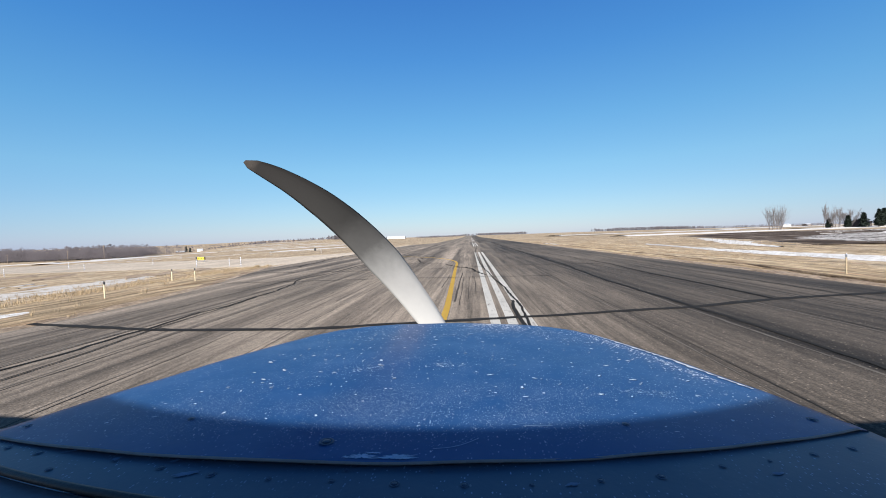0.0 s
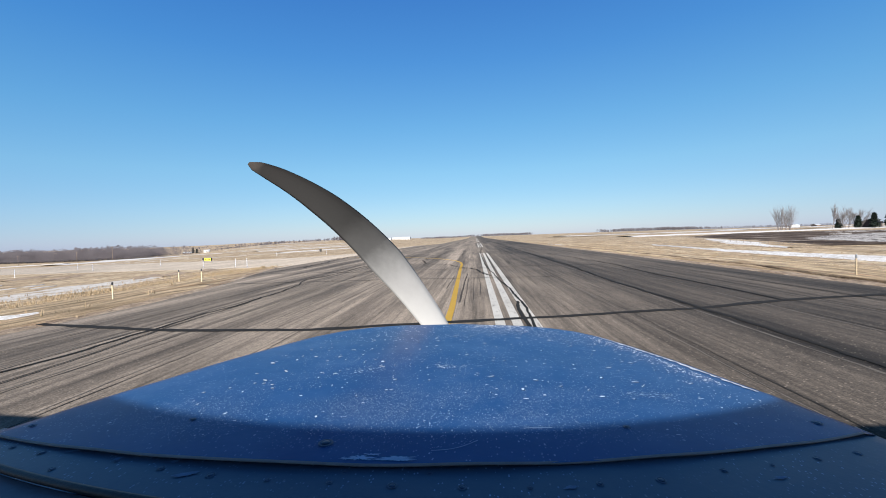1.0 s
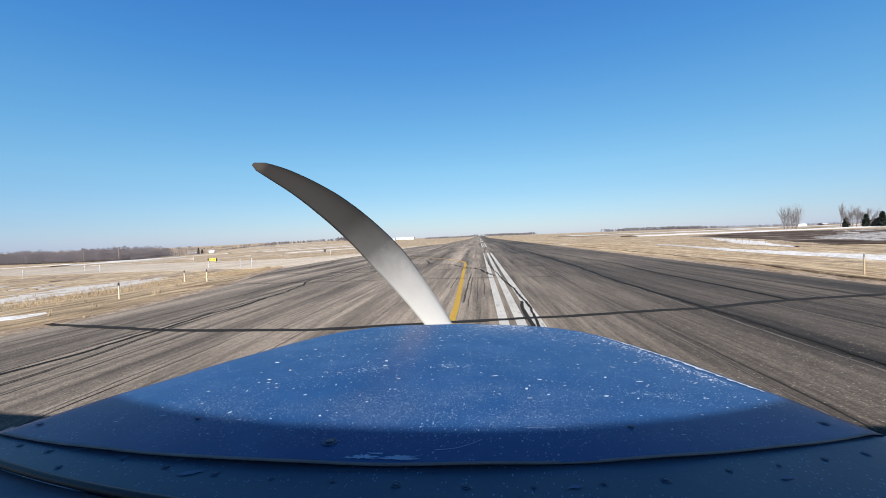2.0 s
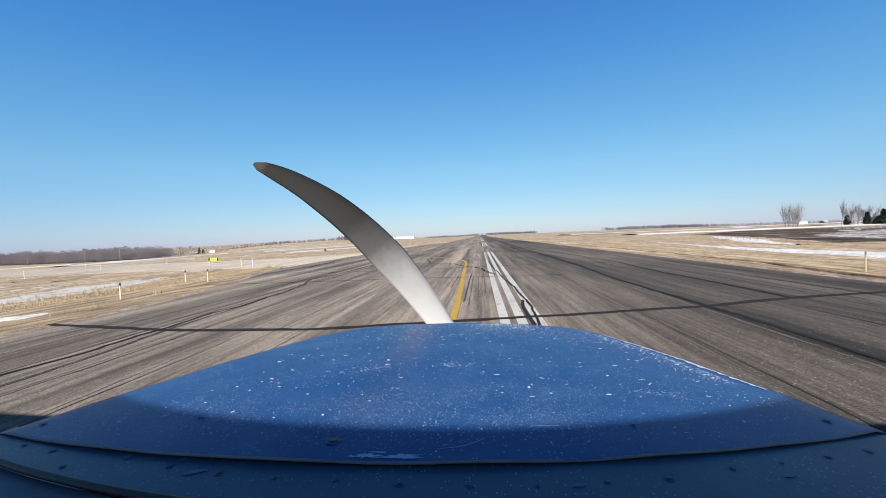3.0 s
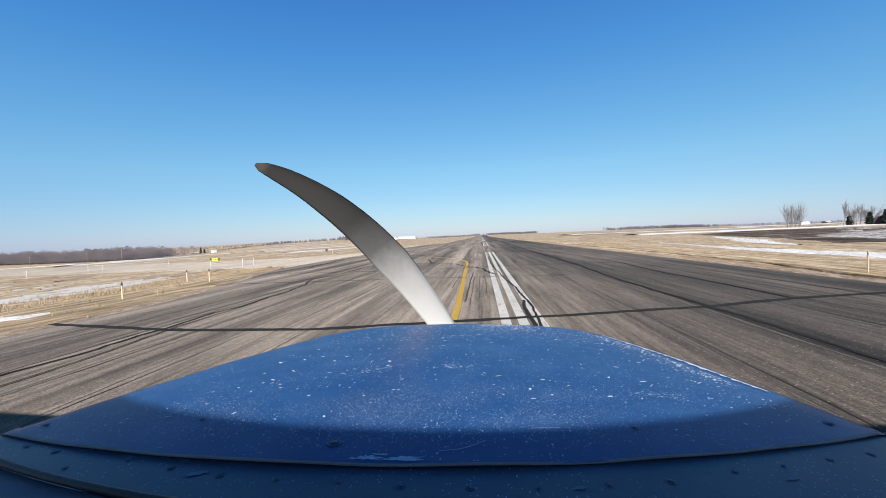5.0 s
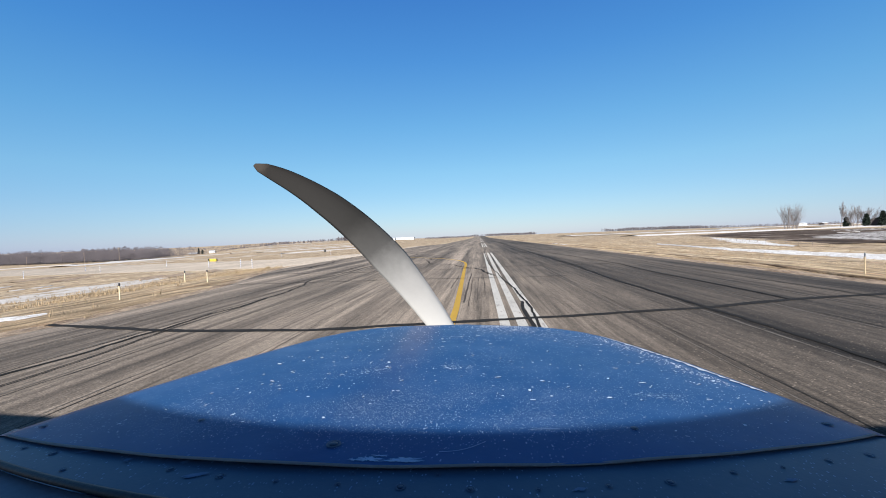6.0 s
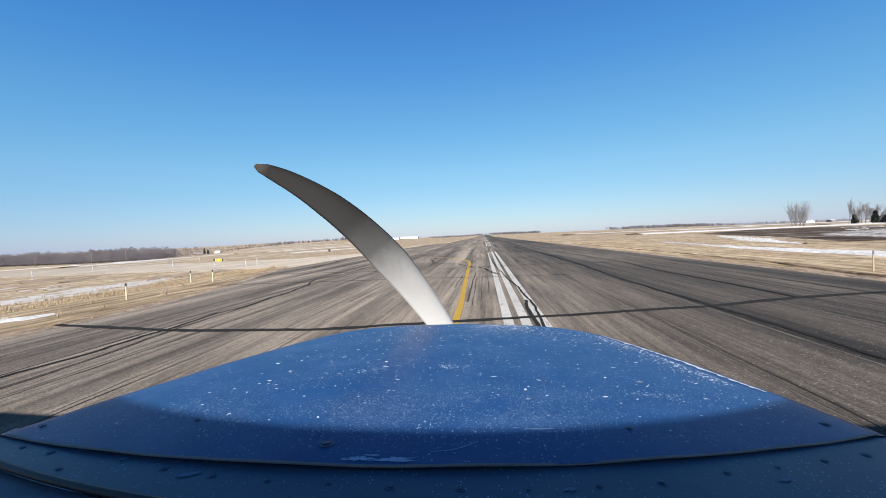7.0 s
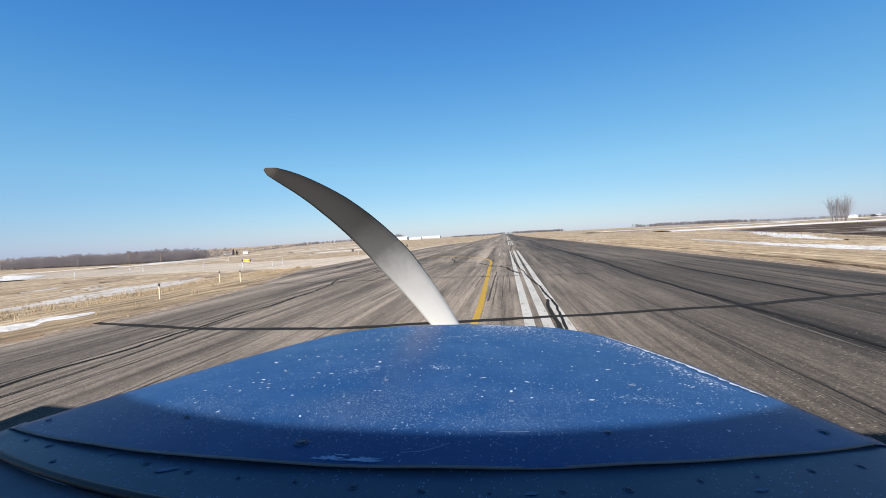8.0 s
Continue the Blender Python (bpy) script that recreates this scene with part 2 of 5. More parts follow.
def blade_paint(name, hub):
    """Matt colour of the blades by distance from the hub: pale at the root, near black further out."""
    m, t, b = nodes_of(name)
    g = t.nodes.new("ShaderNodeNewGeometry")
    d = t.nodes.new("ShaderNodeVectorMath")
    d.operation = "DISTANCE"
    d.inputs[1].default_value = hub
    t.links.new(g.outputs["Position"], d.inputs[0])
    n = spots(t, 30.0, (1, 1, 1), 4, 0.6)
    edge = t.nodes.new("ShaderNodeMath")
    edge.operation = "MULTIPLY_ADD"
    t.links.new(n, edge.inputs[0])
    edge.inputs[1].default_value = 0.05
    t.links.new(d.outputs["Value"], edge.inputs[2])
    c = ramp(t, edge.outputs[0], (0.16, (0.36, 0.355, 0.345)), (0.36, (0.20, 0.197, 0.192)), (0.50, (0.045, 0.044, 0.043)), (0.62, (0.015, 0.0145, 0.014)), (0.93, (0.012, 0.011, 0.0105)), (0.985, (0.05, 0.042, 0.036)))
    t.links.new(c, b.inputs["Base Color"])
    b.inputs["Roughness"].default_value = 0.6
    b.inputs["Specular IOR Level"].default_value = 0.06
    bump(t, b, n, 0.05, 0.002)
    return m


WHITE_PAINT = plain("white_paint", (0.74, 0.74, 0.72), 0.5, 0, 0.1, 3, 0.05)
TAN_POST = plain("tan_post", (0.33, 0.265, 0.175), 0.7, 0, 0.2, 8, 0.05)
CREAM = plain("cream_post", (0.50, 0.42, 0.28), 0.55, 0, 0.12, 8, 0.05)
DARK_CAP = plain("dark_lamp_cap", (0.03, 0.03, 0.035), 0.4, 0.2, 0.3, 30, 0.05)
BLUE_BAND = plain("blue_reflective_band", (0.03, 0.07, 0.22), 0.35, 0, 0.2, 20, 0.05)
SIGN_YELLOW = plain("yellow_sign_face", (0.78, 0.60, 0.06), 0.5, 0, 0.1, 5, 0.05)
SIGN_BLACK = plain("black_sign_paint", (0.015, 0.015, 0.015), 0.6, 0, 0.3, 5, 0.05)
WALL_WHITE = plain("white_metal_cladding", (0.56, 0.56, 0.56), 0.5, 0, 0.08, 0.4, 0.05)
ROOF_GREY = plain("grey_metal_roof", (0.42, 0.44, 0.47), 0.5, 0, 0.1, 0.4, 0.05)
BARN_DARK = plain("dark_barn_boards", (0.06, 0.05, 0.05), 0.8, 0, 0.3, 0.6, 0.1)
POLE_WOOD = plain("weathered_pole", (0.20, 0.16, 0.13), 0.9, 0, 0.3, 1.5, 0.1)


# ---- mesh helpers ----
def mesh(name, verts, faces, material, parent=None, label="", smooth=False):
    me = bpy.data.meshes.new(name)
    me.from_pydata([tuple(v) for v in verts], [], faces)
    me.validate()
    bm = bmesh.new()
    bm.from_mesh(me)
    bmesh.ops.recalc_face_normals(bm, faces=bm.faces)
    bm.to_mesh(me)
    bm.free()
    me.materials.append(material)
    if smooth:
        me.shade_smooth()
    ob = new(name, me)
    if parent:
        ob.parent = parent
    if label:
        tagged(ob, label)
    return ob


def sheet(name, verts, faces, material, parent=None, label="", smooth=True):
    """An open surface, faces kept as given (upwards)."""
    me = bpy.data.meshes.new(name)
    me.from_pydata([tuple(v) for v in verts], [], faces)
    me.materials.append(material)
    if smooth:
        me.shade_smooth()
    ob = new(name, me)
    if parent:
        ob.parent = parent
    if label:
        tagged(ob, label)
    return ob


def part(name, bm, material, parent=None, label="", smooth=False):
    me = bpy.data.meshes.new(name)
    bmesh.ops.recalc_face_normals(bm, faces=bm.faces)
    bm.to_mesh(me)
    bm.free()
    me.materials.append(material)
    if smooth:
        me.shade_smooth()
    ob = new(name, me)
    if parent:
        ob.parent = parent
    if label:
        tagged(ob, label)
    return ob


def box(bm, centre, size, bevel=0.0, turn=0.0):
    made = bmesh.ops.create_cube(bm, size=1.0)["verts"]
    bmesh.ops.transform(bm, matrix=Matrix.Translation(centre) @ Matrix.Rotation(turn, 4, "Z") @ Matrix.Diagonal((*size, 1)), verts=made)
    if bevel:
        edges = list({e for v in made for e in v.link_edges})
        bmesh.ops.bevel(bm, geom=edges, offset=bevel, segments=2, affect="EDGES", profile=0.6)
    return bm


def rod(bm, a, b, r0, r1=None, sides=8):
    a, b = Vector(a), Vector(b)
    r1 = r0 if r1 is None else r1
    q = (b - a).to_track_quat("Z", "Y").to_matrix().to_4x4()
    bmesh.ops.create_cone(bm, cap_ends=True, segments=sides, radius1=r0, radius2=max(r1, 1e-4), depth=(b - a).length,
                          matrix=Matrix.Translation((a + b) / 2) @ q)
    return bm


def thing(name, place, label, category, group="", turn=0.0):
    e = new(name)
    e.empty_display_size = 0.2
    e.matrix_world = pose(*place, 0, 0, turn)
    return tagged(e, label, category, group)


def smooth01(v):
    v = min(1.0, max(0.0, v))
    return v * v * (3 - 2 * v)


def ground_z(x, y):
    r = math.hypot(x, y)
    s = smooth01((-x - 22) / 560)
    e = -1.9 * (1 - math.exp(-max(0.0, -x - 15) / 14)) - 0.35 * (1 - math.exp(-max(0.0, x - 12) / 10))
    far = smooth01((r - 1500) / 1500)
    lean = x / max(abs(y), 1.0)
    rise = 3.0 * smooth01((r - 420) / 600) * smooth01((lean + 0.75) / 0.3) * (1 - smooth01((lean - 0.40) / 0.35)) if y > 0 else 0.0
    if y > 0:
        rise += 10.5 * smooth01((r - 480) / 520) * smooth01((lean + 0.80) / 0.3) * (1 - smooth01((lean + 0.34) / 0.26))
    near = max(0.0, min(1.0, (abs(x) - 14) / 12)) * (1 - smooth01((r - 50) / 60))
    uneven = (noise.noise((x * 0.11, y * 0.06, 0.3)) * 0.12 + noise.noise((x * 0.3, y * 0.2, 1.3)) * 0.05) * near if near else 0.0
    return (-12 * s + e) * (1 - far) + rise + uneven


def pave_z(x, y):
    """The top of the pavement."""
    if x > -10.4:
        return max(0.0, ground_z(0, y)) if y > 300 else 0.0
    return ground_z(x, y) + 0.015 + max(0.0, -0.014 - ground_z(x, y)) * (1 - smooth01((-x - 10.5) / 9))


# ---- ground ----
def axis(near, far, fine, grow):
    out, step = [0.0], fine
    while out[-1] < far:
        out.append(out[-1] + step)
        if out[-1] > near:
            step *= grow
    return out


def make_ground():
    xs = axis(30, 4700, 1.5, 1.12)
    xs = [-v for v in xs[:0:-1]] + xs
    ys = axis(60, 4700, 2.0, 1.12)
    back = axis(60, 4700, 3.0, 1.25)
    ys = [-v for v in back[:0:-1]] + ys
    verts = []
    for y in ys:
        for x in xs:
            off = max(0.0, min(1.0, (abs(x) - 14) / 12))
            bumpy = noise.noise((x * 0.004, y * 0.003, 2.0)) * 0.5 * smooth01((math.hypot(x, y) - 300) / 200)
            verts.append((x, y, ground_z(x, y) - 0.03 + bumpy * off))
    w = len(xs)
    faces = [(j * w + i, j * w + i + 1, (j + 1) * w + i + 1, (j + 1) * w + i) for j in range(len(ys) - 1) for i in range(w - 1)]
    return tagged(sheet("ground", verts, faces, GRASS), "flat dry winter grassland with straw-coloured turf", "ground", kind="structure")


ground = make_ground()
MID = 0.75  # the runway's centre line


def runway_edge(y):
    """The runway's left edge, which widens past the taxiway."""
    return -10.25 - 4.0 * smooth01((y - 10) / 20) * (1 - smooth01((y - 95) / 22))


def left_edge(y):
    """The pavement's left edge, which turns off along the taxiway."""
    out = smooth01((y - 29) / 16) if y < 60 else 1 - smooth01((y - 70) / 30)
    return runway_edge(y) - 8.6 * out


def make_runway():
    ys = [-110 + 2 * k for k in range(120)] + [130 + 10 * k for k in range(90)]
    verts, faces = [], []
    for y in ys:
        le = runway_edge(y) + 0.12 * noise.noise((y * 0.4, 0, 0))
        re = 11.3 + 0.10 * noise.noise((y * 0.4, 5, 0))
        row = [le + (re - le) * k / 12 for k in range(13)]
        verts += [(x, y, pave_z(x, y)) for x in row]
        verts += [(le - 0.05, y, pave_z(le, y) - 0.4), (re + 0.05, y, pave_z(re, y) - 0.4)]
    for j in range(len(ys) - 1):
        a, b = j * 15, (j + 1) * 15
        faces += [(a + i, a + i + 1, b + i + 1, b + i) for i in range(12)]
        faces += [(a + 13, a, b, b + 13), (a + 12, a + 14, b + 14, b + 12)]
    return tagged(sheet("runway", verts, faces, ASPHALT, smooth=False), "worn grey asphalt runway streaked with tyre marks", "runway", kind="structure")


runway = make_runway()


def make_taxiway():
    near = [(-14.15, 27), (-15.2, 32), (-18, 37), (-22.5, 43), (-34, 52), (-50, 58), (-92, 67), (-200, 92), (-420, 150)]
    far = [(-13.9, 102), (-15.5, 97), (-18.5, 92), (-25, 88.5), (-40, 87), (-62, 92), (-108, 105), (-215, 132), (-430, 190)]
    verts, faces, n = [], [], 8
    path = []
    for k in range(len(near) - 1):
        for s in range(6):
            f = s / 6
            path.append([tuple(p[k][i] * (1 - f) + p[k + 1][i] * f for i in (0, 1)) for p in (near, far)])
    def top(x, y):
        lift = 1 - smooth01((-x - 10.5) / 9)
        return ground_z(x, y) + 0.01 + max(0.0, -0.014 - ground_z(x, y)) * lift

    for a, b in path:
        verts.append((a[0], a[1] - 0.2, top(*a) - 0.4))
        for i in range(n + 1):
            x, y = a[0] + (b[0] - a[0]) * i / n, a[1] + (b[1] - a[1]) * i / n
            verts.append((x, y, top(x, y)))
        verts.append((b[0], b[1] + 0.2, top(*b) - 0.4))
    for j in range(len(path) - 1):
        a, b = j * (n + 3), (j + 1) * (n + 3)
        faces += [(a + i, a + i + 1, b + i + 1, b + i) for i in range(n + 2)]
    for j in range(len(faces)):
        faces[j] = faces[j][::-1]
    return tagged(sheet("taxiway", verts, faces, ASPHALT_PALE, smooth=False), "pale grey asphalt taxiway joining the runway", "taxiway", kind="structure")


taxiway = make_taxiway()


def ribbon(name, points, width, material, parent, lift=0.006, wobble=0.0, seed=0.0, ragged=0.0, label=""):
    """A thin flat strip along a line on the pavement."""
    pts = []
    for k in range(len(points) - 1):
        a, b = Vector((*points[k], 0)), Vector((*points[k + 1], 0))
        n = max(1, int((b - a).length / (0.24 if wobble else 2.5)))
        pts += [a.lerp(b, s / n) for s in range(n)]
    pts.append(Vector((*points[-1], 0)))
    verts, faces = [], []
    for k, p in enumerate(pts):
        d = (pts[min(k + 1, len(pts) - 1)] - pts[max(k - 1, 0)]).normalized()
        side = Vector((-d.y, d.x, 0))
        q = p + side * wobble * (noise.noise((p.x * 0.5 + seed, p.y * 0.5, seed)) + 0.45 * noise.noise((p.x * 2.7, p.y * 2.7, seed)))
        w = width / 2 * (1 + ragged * noise.noise((p.x * 2.1, p.y * 2.1, seed + 3)))
        z = pave_z(q.x, q.y) + lift + (0.02 if q.y > 150 else 0)
        verts += [(*(q - side * w).xy, z), (*(q + side * w).xy, z)]
    faces = [(2 * k, 2 * k + 2, 2 * k + 3, 2 * k + 1) for k in range(len(pts) - 1)]
    ob = sheet(name, verts, faces, material, parent, label, False)
    if ob.data.polygons[0].normal.z < 0:
        ob.data.flip_normals()
    return ob


# painted lines: centre line of three strips in dashes
for start, end in ((-126, -98), (-68, -31.5), (3.5, 43), (67, 104), (128, 165), (189, 226), (250, 287), (311, 348), (372, 409)):
    for k in (-1, 0, 1):
        ribbon("centre_line_stripe", [(0.79 + 0.345 * k, start + 0.3 * k), (0.79 + 0.345 * k, end)], 0.20, WHITE_LINE, runway, 0.005)
# threshold bars, behind the aircraft
for side in (-1, 1):
    for k in range(13):
        x = MID + side * (5.6 + 0.41 * k) - (0.3 if side < 0 else 0)
        ribbon("threshold_bar", [(x, -77), (x, -31 + 0.06 * k)], 0.2, WHITE_LINE, runway, 0.005)
# yellow lead-off line, straight, then curving to the taxiway
lead = [(-0.65, -24.0), (-0.65, 10.0), (-0.9, 22.0), (-0.95, 26.0)]
for k in range(1, 11):
    a = radians(8.5 * k)
    lead.append((-0.95 - 15 * (1 - math.cos(a)), 26 + 15 * math.sin(a)))
ribbon("lead_off_line", lead, 0.155, YELLOW_LINE, runway, 0.007)

# sealed cracks: across the runway, along it, and branching
CRACKS_ACROSS = (
    ([(-10.6, 8.7), (-6.9, 8.0), (-3.4, 7.8), (-0.7, 8.3), (1.7, 8.6), (5.0, 9.4), (7.2, 10.2), (11.2, 11.0)], 0.22, 0.12),
    ([(-16, 40.5), (-5, 40.2), (4, 41), (11, 41.5)], 0.10, 0.3),
    ([(-16, 61), (-2, 60), (11, 62)], 0.12, 0.4),
    ([(-11, 88), (11, 90)], 0.14, 0.4),
    ([(-11, 130), (11, 131)], 0.14, 0.4),
    ([(-10.2, -5.2), (-4, -5.6), (3, -5.2), (11, -4.4)], 0.14, 0.2),
    ([(-10.2, -19.5), (11, -19)], 0.16, 0.2),
    ([(-10.2, -38), (11, -37.4)], 0.18, 0.2),
)
CRACKS_ALONG = (
    ([(-7.0, -6), (-7.0, 5), (-7.1, 13.6), (-8.0, 18.5), (-7.7, 21), (-7.2, 40), (-7.1, 75), (-7.0, 160), (-7, 400)], 0.07, 0.16),
    ([(5.0, -20), (5.0, 7.5), (5.0, 11), (4.9, 14.6), (5.14, 23.3), (5.1, 43), (4.8, 137), (5.0, 400)], 0.11, 0.12),
    ([(7.4, 10.3), (7.3, 16.5), (7.58, 22.6), (7.1, 32), (5.6, 47), (5.2, 55)], 0.08, 0.10),
    ([(1.0, 3), (1.02, 7.5), (1.12, 9), (1.14, 10), (1.07, 13.4), (0.81, 17.9), (0.54, 25.4), (0.46, 40), (0.5, 48), (0.9, 60), (0.8, 90), (0.8, 140)], 0.06, 0.09),
    ([(0.96, 7.4), (0.97, 8.6), (0.98, 9.6), (1.05, 10.8)], 0.085, 0.06),
    ([(-6.35, -4), (-6.5, 5), (-6.9, 9.5), (-7.05, 12.5)], 0.04, 0.1),
    ([(9.3, 6), (9.4, 20), (9.2, 48), (9.3, 110)], 0.05, 0.12),
    ([(-12, 26.5), (-13.5, 40), (-13.4, 62), (-11.5, 90)], 0.12, 0.4),
)
CRACKS_BRANCHING = (
    ([(-13, 17.0), (-8, 17.2), (-3, 17.4), (2.2, 17.0), (3.6, 17.1)], 0.07, 0.15),
    ([(-12, 22.3), (-6, 22.0), (-0.9, 22.4), (2, 23.2), (7.2, 23.0)], 0.09, 0.2),
    ([(-6.5, 27.9), (-3.7, 27.4), (-1.6, 25.6), (0.2, 20.6), (0.55, 18.0)], 0.09, 0.3),
    ([(-3.7, 27.6), (-4.1, 31), (-4.2, 35), (-3.3, 36.5)], 0.09, 0.5),
)
for k, (pts, w, wob) in enumerate(CRACKS_ACROSS + CRACKS_ALONG + CRACKS_BRANCHING):
    ribbon("crack_seal", pts, w, TAR, runway, 0.008 + 0.0006 * k, wob, len(pts) + pts[0][0] * 0.37 + pts[0][1], 0.35)
# paving seams: a pale dusty lip beside a dark joint, along the runway
for k, (x, w) in enumerate(((-8.6, 0.05), (-7.35, 0.07), (-6.15, 0.05), (-4.9, 0.035), (-3.7, 0.03), (3.2, 0.03), (4.78, 0.06), (6.6, 0.05), (8.1, 0.05))):
    ribbon("paving_seam", [(x, 2.5), (x + 0.08, 24), (x - 0.05, 60), (x, 150)], w * 0.7, PALE_SEAM, runway, 0.004, 0.05, 3.1 * k, 0.9)
    ribbon("paving_seam", [(x + 0.12, 2.5), (x + 0.19, 24), (x + 0.08, 60), (x + 0.1, 150)], w * 0.5, SEAM_DARK, runway, 0.004, 0.05, 3.1 * k + 1, 0.9)
# short streaks of rubber and drill marks
rng = random.Random(4)
for k in range(46):
    x, y = rng.uniform(-9.5, 9.5), rng.uniform(5, 70)
    ln = rng.uniform(1.5, 9)
    ribbon("tyre_mark", [(x, y), (x + rng.uniform(-.06, .06), y + ln)], rng.uniform(0.025, 0.07), RUBBER_MARK, runway, 0.003, 0.03, k, 0.6)
for k in range(3):
    ribbon("tyre_mark", [(-0.35 + 0.23 * k, 10.2 + k), (-0.35 + 0.23 * k, 17.3)], 0.022, RUBBER_MARK, runway, 0.004, 0.02, k, 0.6)


# ---- snow, mud and fields lying on the ground ----
def patch(name, spine, half, material, thick, label, category, seed=0.0, step=1.0, ragged=0.5, lift=0.0):
    """A drift or strip along a line: ragged edges sunk into the turf, thicker along the middle."""
    pts, wid = [], []
    for k in range(len(spine) - 1):
        a, b = Vector((*spine[k], 0)), Vector((*spine[k + 1], 0))
        n = max(2, int((b - a).length / step))
        for s in range(n):
            pts.append(a.lerp(b, s / n))
            wid.append(half[k] + (half[k + 1] - half[k]) * s / n)
    pts.append(Vector((*spine[-1], 0)))
    wid.append(half[-1])
    m = 10
    verts, faces = [], []
    for k, p in enumerate(pts):
        d = (pts[min(k + 1, len(pts) - 1)] - pts[max(k - 1, 0)]).normalized()
        side = Vector((-d.y, d.x, 0))
        f = 1.0 / max(0.4, 2.2 * step)
        wl = wid[k] * (1 + ragged * noise.fractal((p.x * f, p.y * f, seed), 0.7, 2.0, 3))
        wr = wid[k] * (1 + ragged * noise.fractal((p.x * f, p.y * f, seed + 7), 0.7, 2.0, 3))
        for i in range(m + 1):
            u = -1 + 2 * i / m
            q = p + side * (u * (wr if u > 0 else wl))
            hump = (1 - u * u) ** 0.5
            z = ground_z(q.x, q.y) + lift - 0.06 + (thick + 0.06) * hump * (0.75 + 0.5 * noise.noise((q.x * f * 1.7, q.y * f * 1.7, seed + 2)))
            verts.append((q.x, q.y, z))
    for k in range(len(pts) - 1):
        a, b = k * (m + 1), (k + 1) * (m + 1)
        faces += [(a + i, b + i, b + i + 1, a + i + 1) for i in range(m)]
    ob = sheet(name, verts, faces, material)
    if sum(p.normal.z for p in ob.data.polygons) < 0:
        ob.data.flip_normals()
    return tagged(ob, label, category)


patch("snow_drift", [(-12.8, 3.5), (-12.7, 7.5), (-12.6, 9.4), (-12.35, 10.2)], [0.75, 0.8, 0.7, 0.15], SNOW, 0.11, "narrow bank of dirty old snow on dry grass", "snow", 1, 0.4)
patch("snow_drift", [(-30, 17), (-31, 25), (-33, 30), (-34.5, 34.5), (-35, 38.5), (-35, 42)], [2.8, 3.4, 4.6, 4.2, 2.6, 0.3], SNOW_THIN, 0.035, "thin grey-white snow lying in the shallow ditch", "snow", 2, 0.8)
patch("snow_drift", [(-95, 62), (-120, 82), (-170, 112)], [2.5, 4.0, 1.0], SNOW, 0.3, "long strip of white snow beyond the taxiway", "snow", 3, 3)
patch("snow_drift", [(-150, 130), (-175, 190), (-190, 240)], [4, 9, 2], SNOW, 0.4, "broad patch of snow on the far slope", "snow", 4, 6)
patch("snow_drift", [(-82, 160), (-72, 190), (-60, 225)], [2.5, 3.5, 0.5], SNOW, 0.3, "thin streak of snow in the grass field", "snow", 5, 4)
patch("snow_drift", [(-150, 260), (-120, 330), (-110, 400)], [4, 7, 2], SNOW, 0.3, "long streak of snow across the grass field", "snow", 6, 8)
patch("snow_drift", [(-230, 430), (-185, 470), (-150, 540)], [6, 10, 4], SNOW, 0.4, "pale snow field below the hangars", "snow", 7, 10)
patch("snow_drift", [(-420, 420), (-330, 400), (-250, 380)], [5, 8, 3], SNOW, 0.4, "snow lying along a far field edge", "snow", 8, 10)
patch("snow_drift", [(-460, 300), (-330, 260), (-240, 215)], [4, 6, 2], SNOW, 0.4, "snow lying along the slope below the wood", "snow", 9, 8)
patch("snow_drift", [(24.5, 12), (23.4, 24), (23.4, 31), (23.0, 37.5), (23.5, 45), (25.5, 60)], [2.7, 2.4, 1.9, 0.8, 0.3, 0.2], SNOW, 0.14, "smooth strip of white snow beside the runway verge", "snow", 10, 1.0, 0.25)
patch("snow_drift", [(30.5, 41.5), (34.5, 53), (40, 65), (50, 91)], [0.3, 1.5, 2.2, 0.5], SNOW, 0.09, "snow drifted along the field fence", "snow", 11, 1.2)
patch("snow_drift", [(60, 170), (110, 185), (160, 205), (240, 215)], [6, 10, 9, 4], SNOW, 0.5, "wide snow field behind the dark cattle lot", "snow", 12, 5)
patch("snow_drift", [(70, 340), (140, 360), (260, 420)], [14, 22, 10], SNOW, 0.5, "far snow-covered rise along the horizon", "snow", 13, 10)
patch("snow_drift", [(185, 236), (300, 300), (430, 385)], [8, 18, 10], SNOW_THIN, 0.4, "broken snow across the field behind the farm", "snow", 201, 6, 0.4, 0.2)
patch("snow_drift", [(280, 500), (480, 610), (720, 770)], [20, 42, 24], SNOW, 0.6, "pale snow-covered fields far behind the farm", "snow", 202, 12, 0.3, 0.3)
patch("snow_drift", [(92, 96), (106, 104), (127, 112), (150, 122)], [0.6, 1.6, 2.0, 0.8], SNOW, 0.3, "patches of trodden snow in the muddy lot", "snow", 14, 1.5, 0.9)
patch("snow_drift", [(13.6, 62), (13.9, 70), (13.8, 78)], [0.4, 0.7, 0.2], SNOW, 0.08, "small remnant of snow in the verge", "snow", 15, 0.6)
patch("snow_drift", [(16.5, -8), (16.2, -15), (16.6, -23)], [0.6, 1.4, 0.5], SNOW, 0.22, "bright bank of ploughed snow beside the verge", "snow", 16, 0.6)
tagged(patch("muddy_lot", [(41, 42), (58, 66), (84, 112), (122, 160)], [6, 13, 27, 22], MUD, 0.10, "bare dark brown mud of a cattle lot", "field", 17, 2.0, 0.12), kind="structure")
tagged(patch("muddy_lot", [(66, 50), (112, 98), (190, 152)], [14, 27, 22], MUD, 0.08, "trampled dark mud by the farm buildings", "field", 18, 3.0, 0.12), kind="structure")
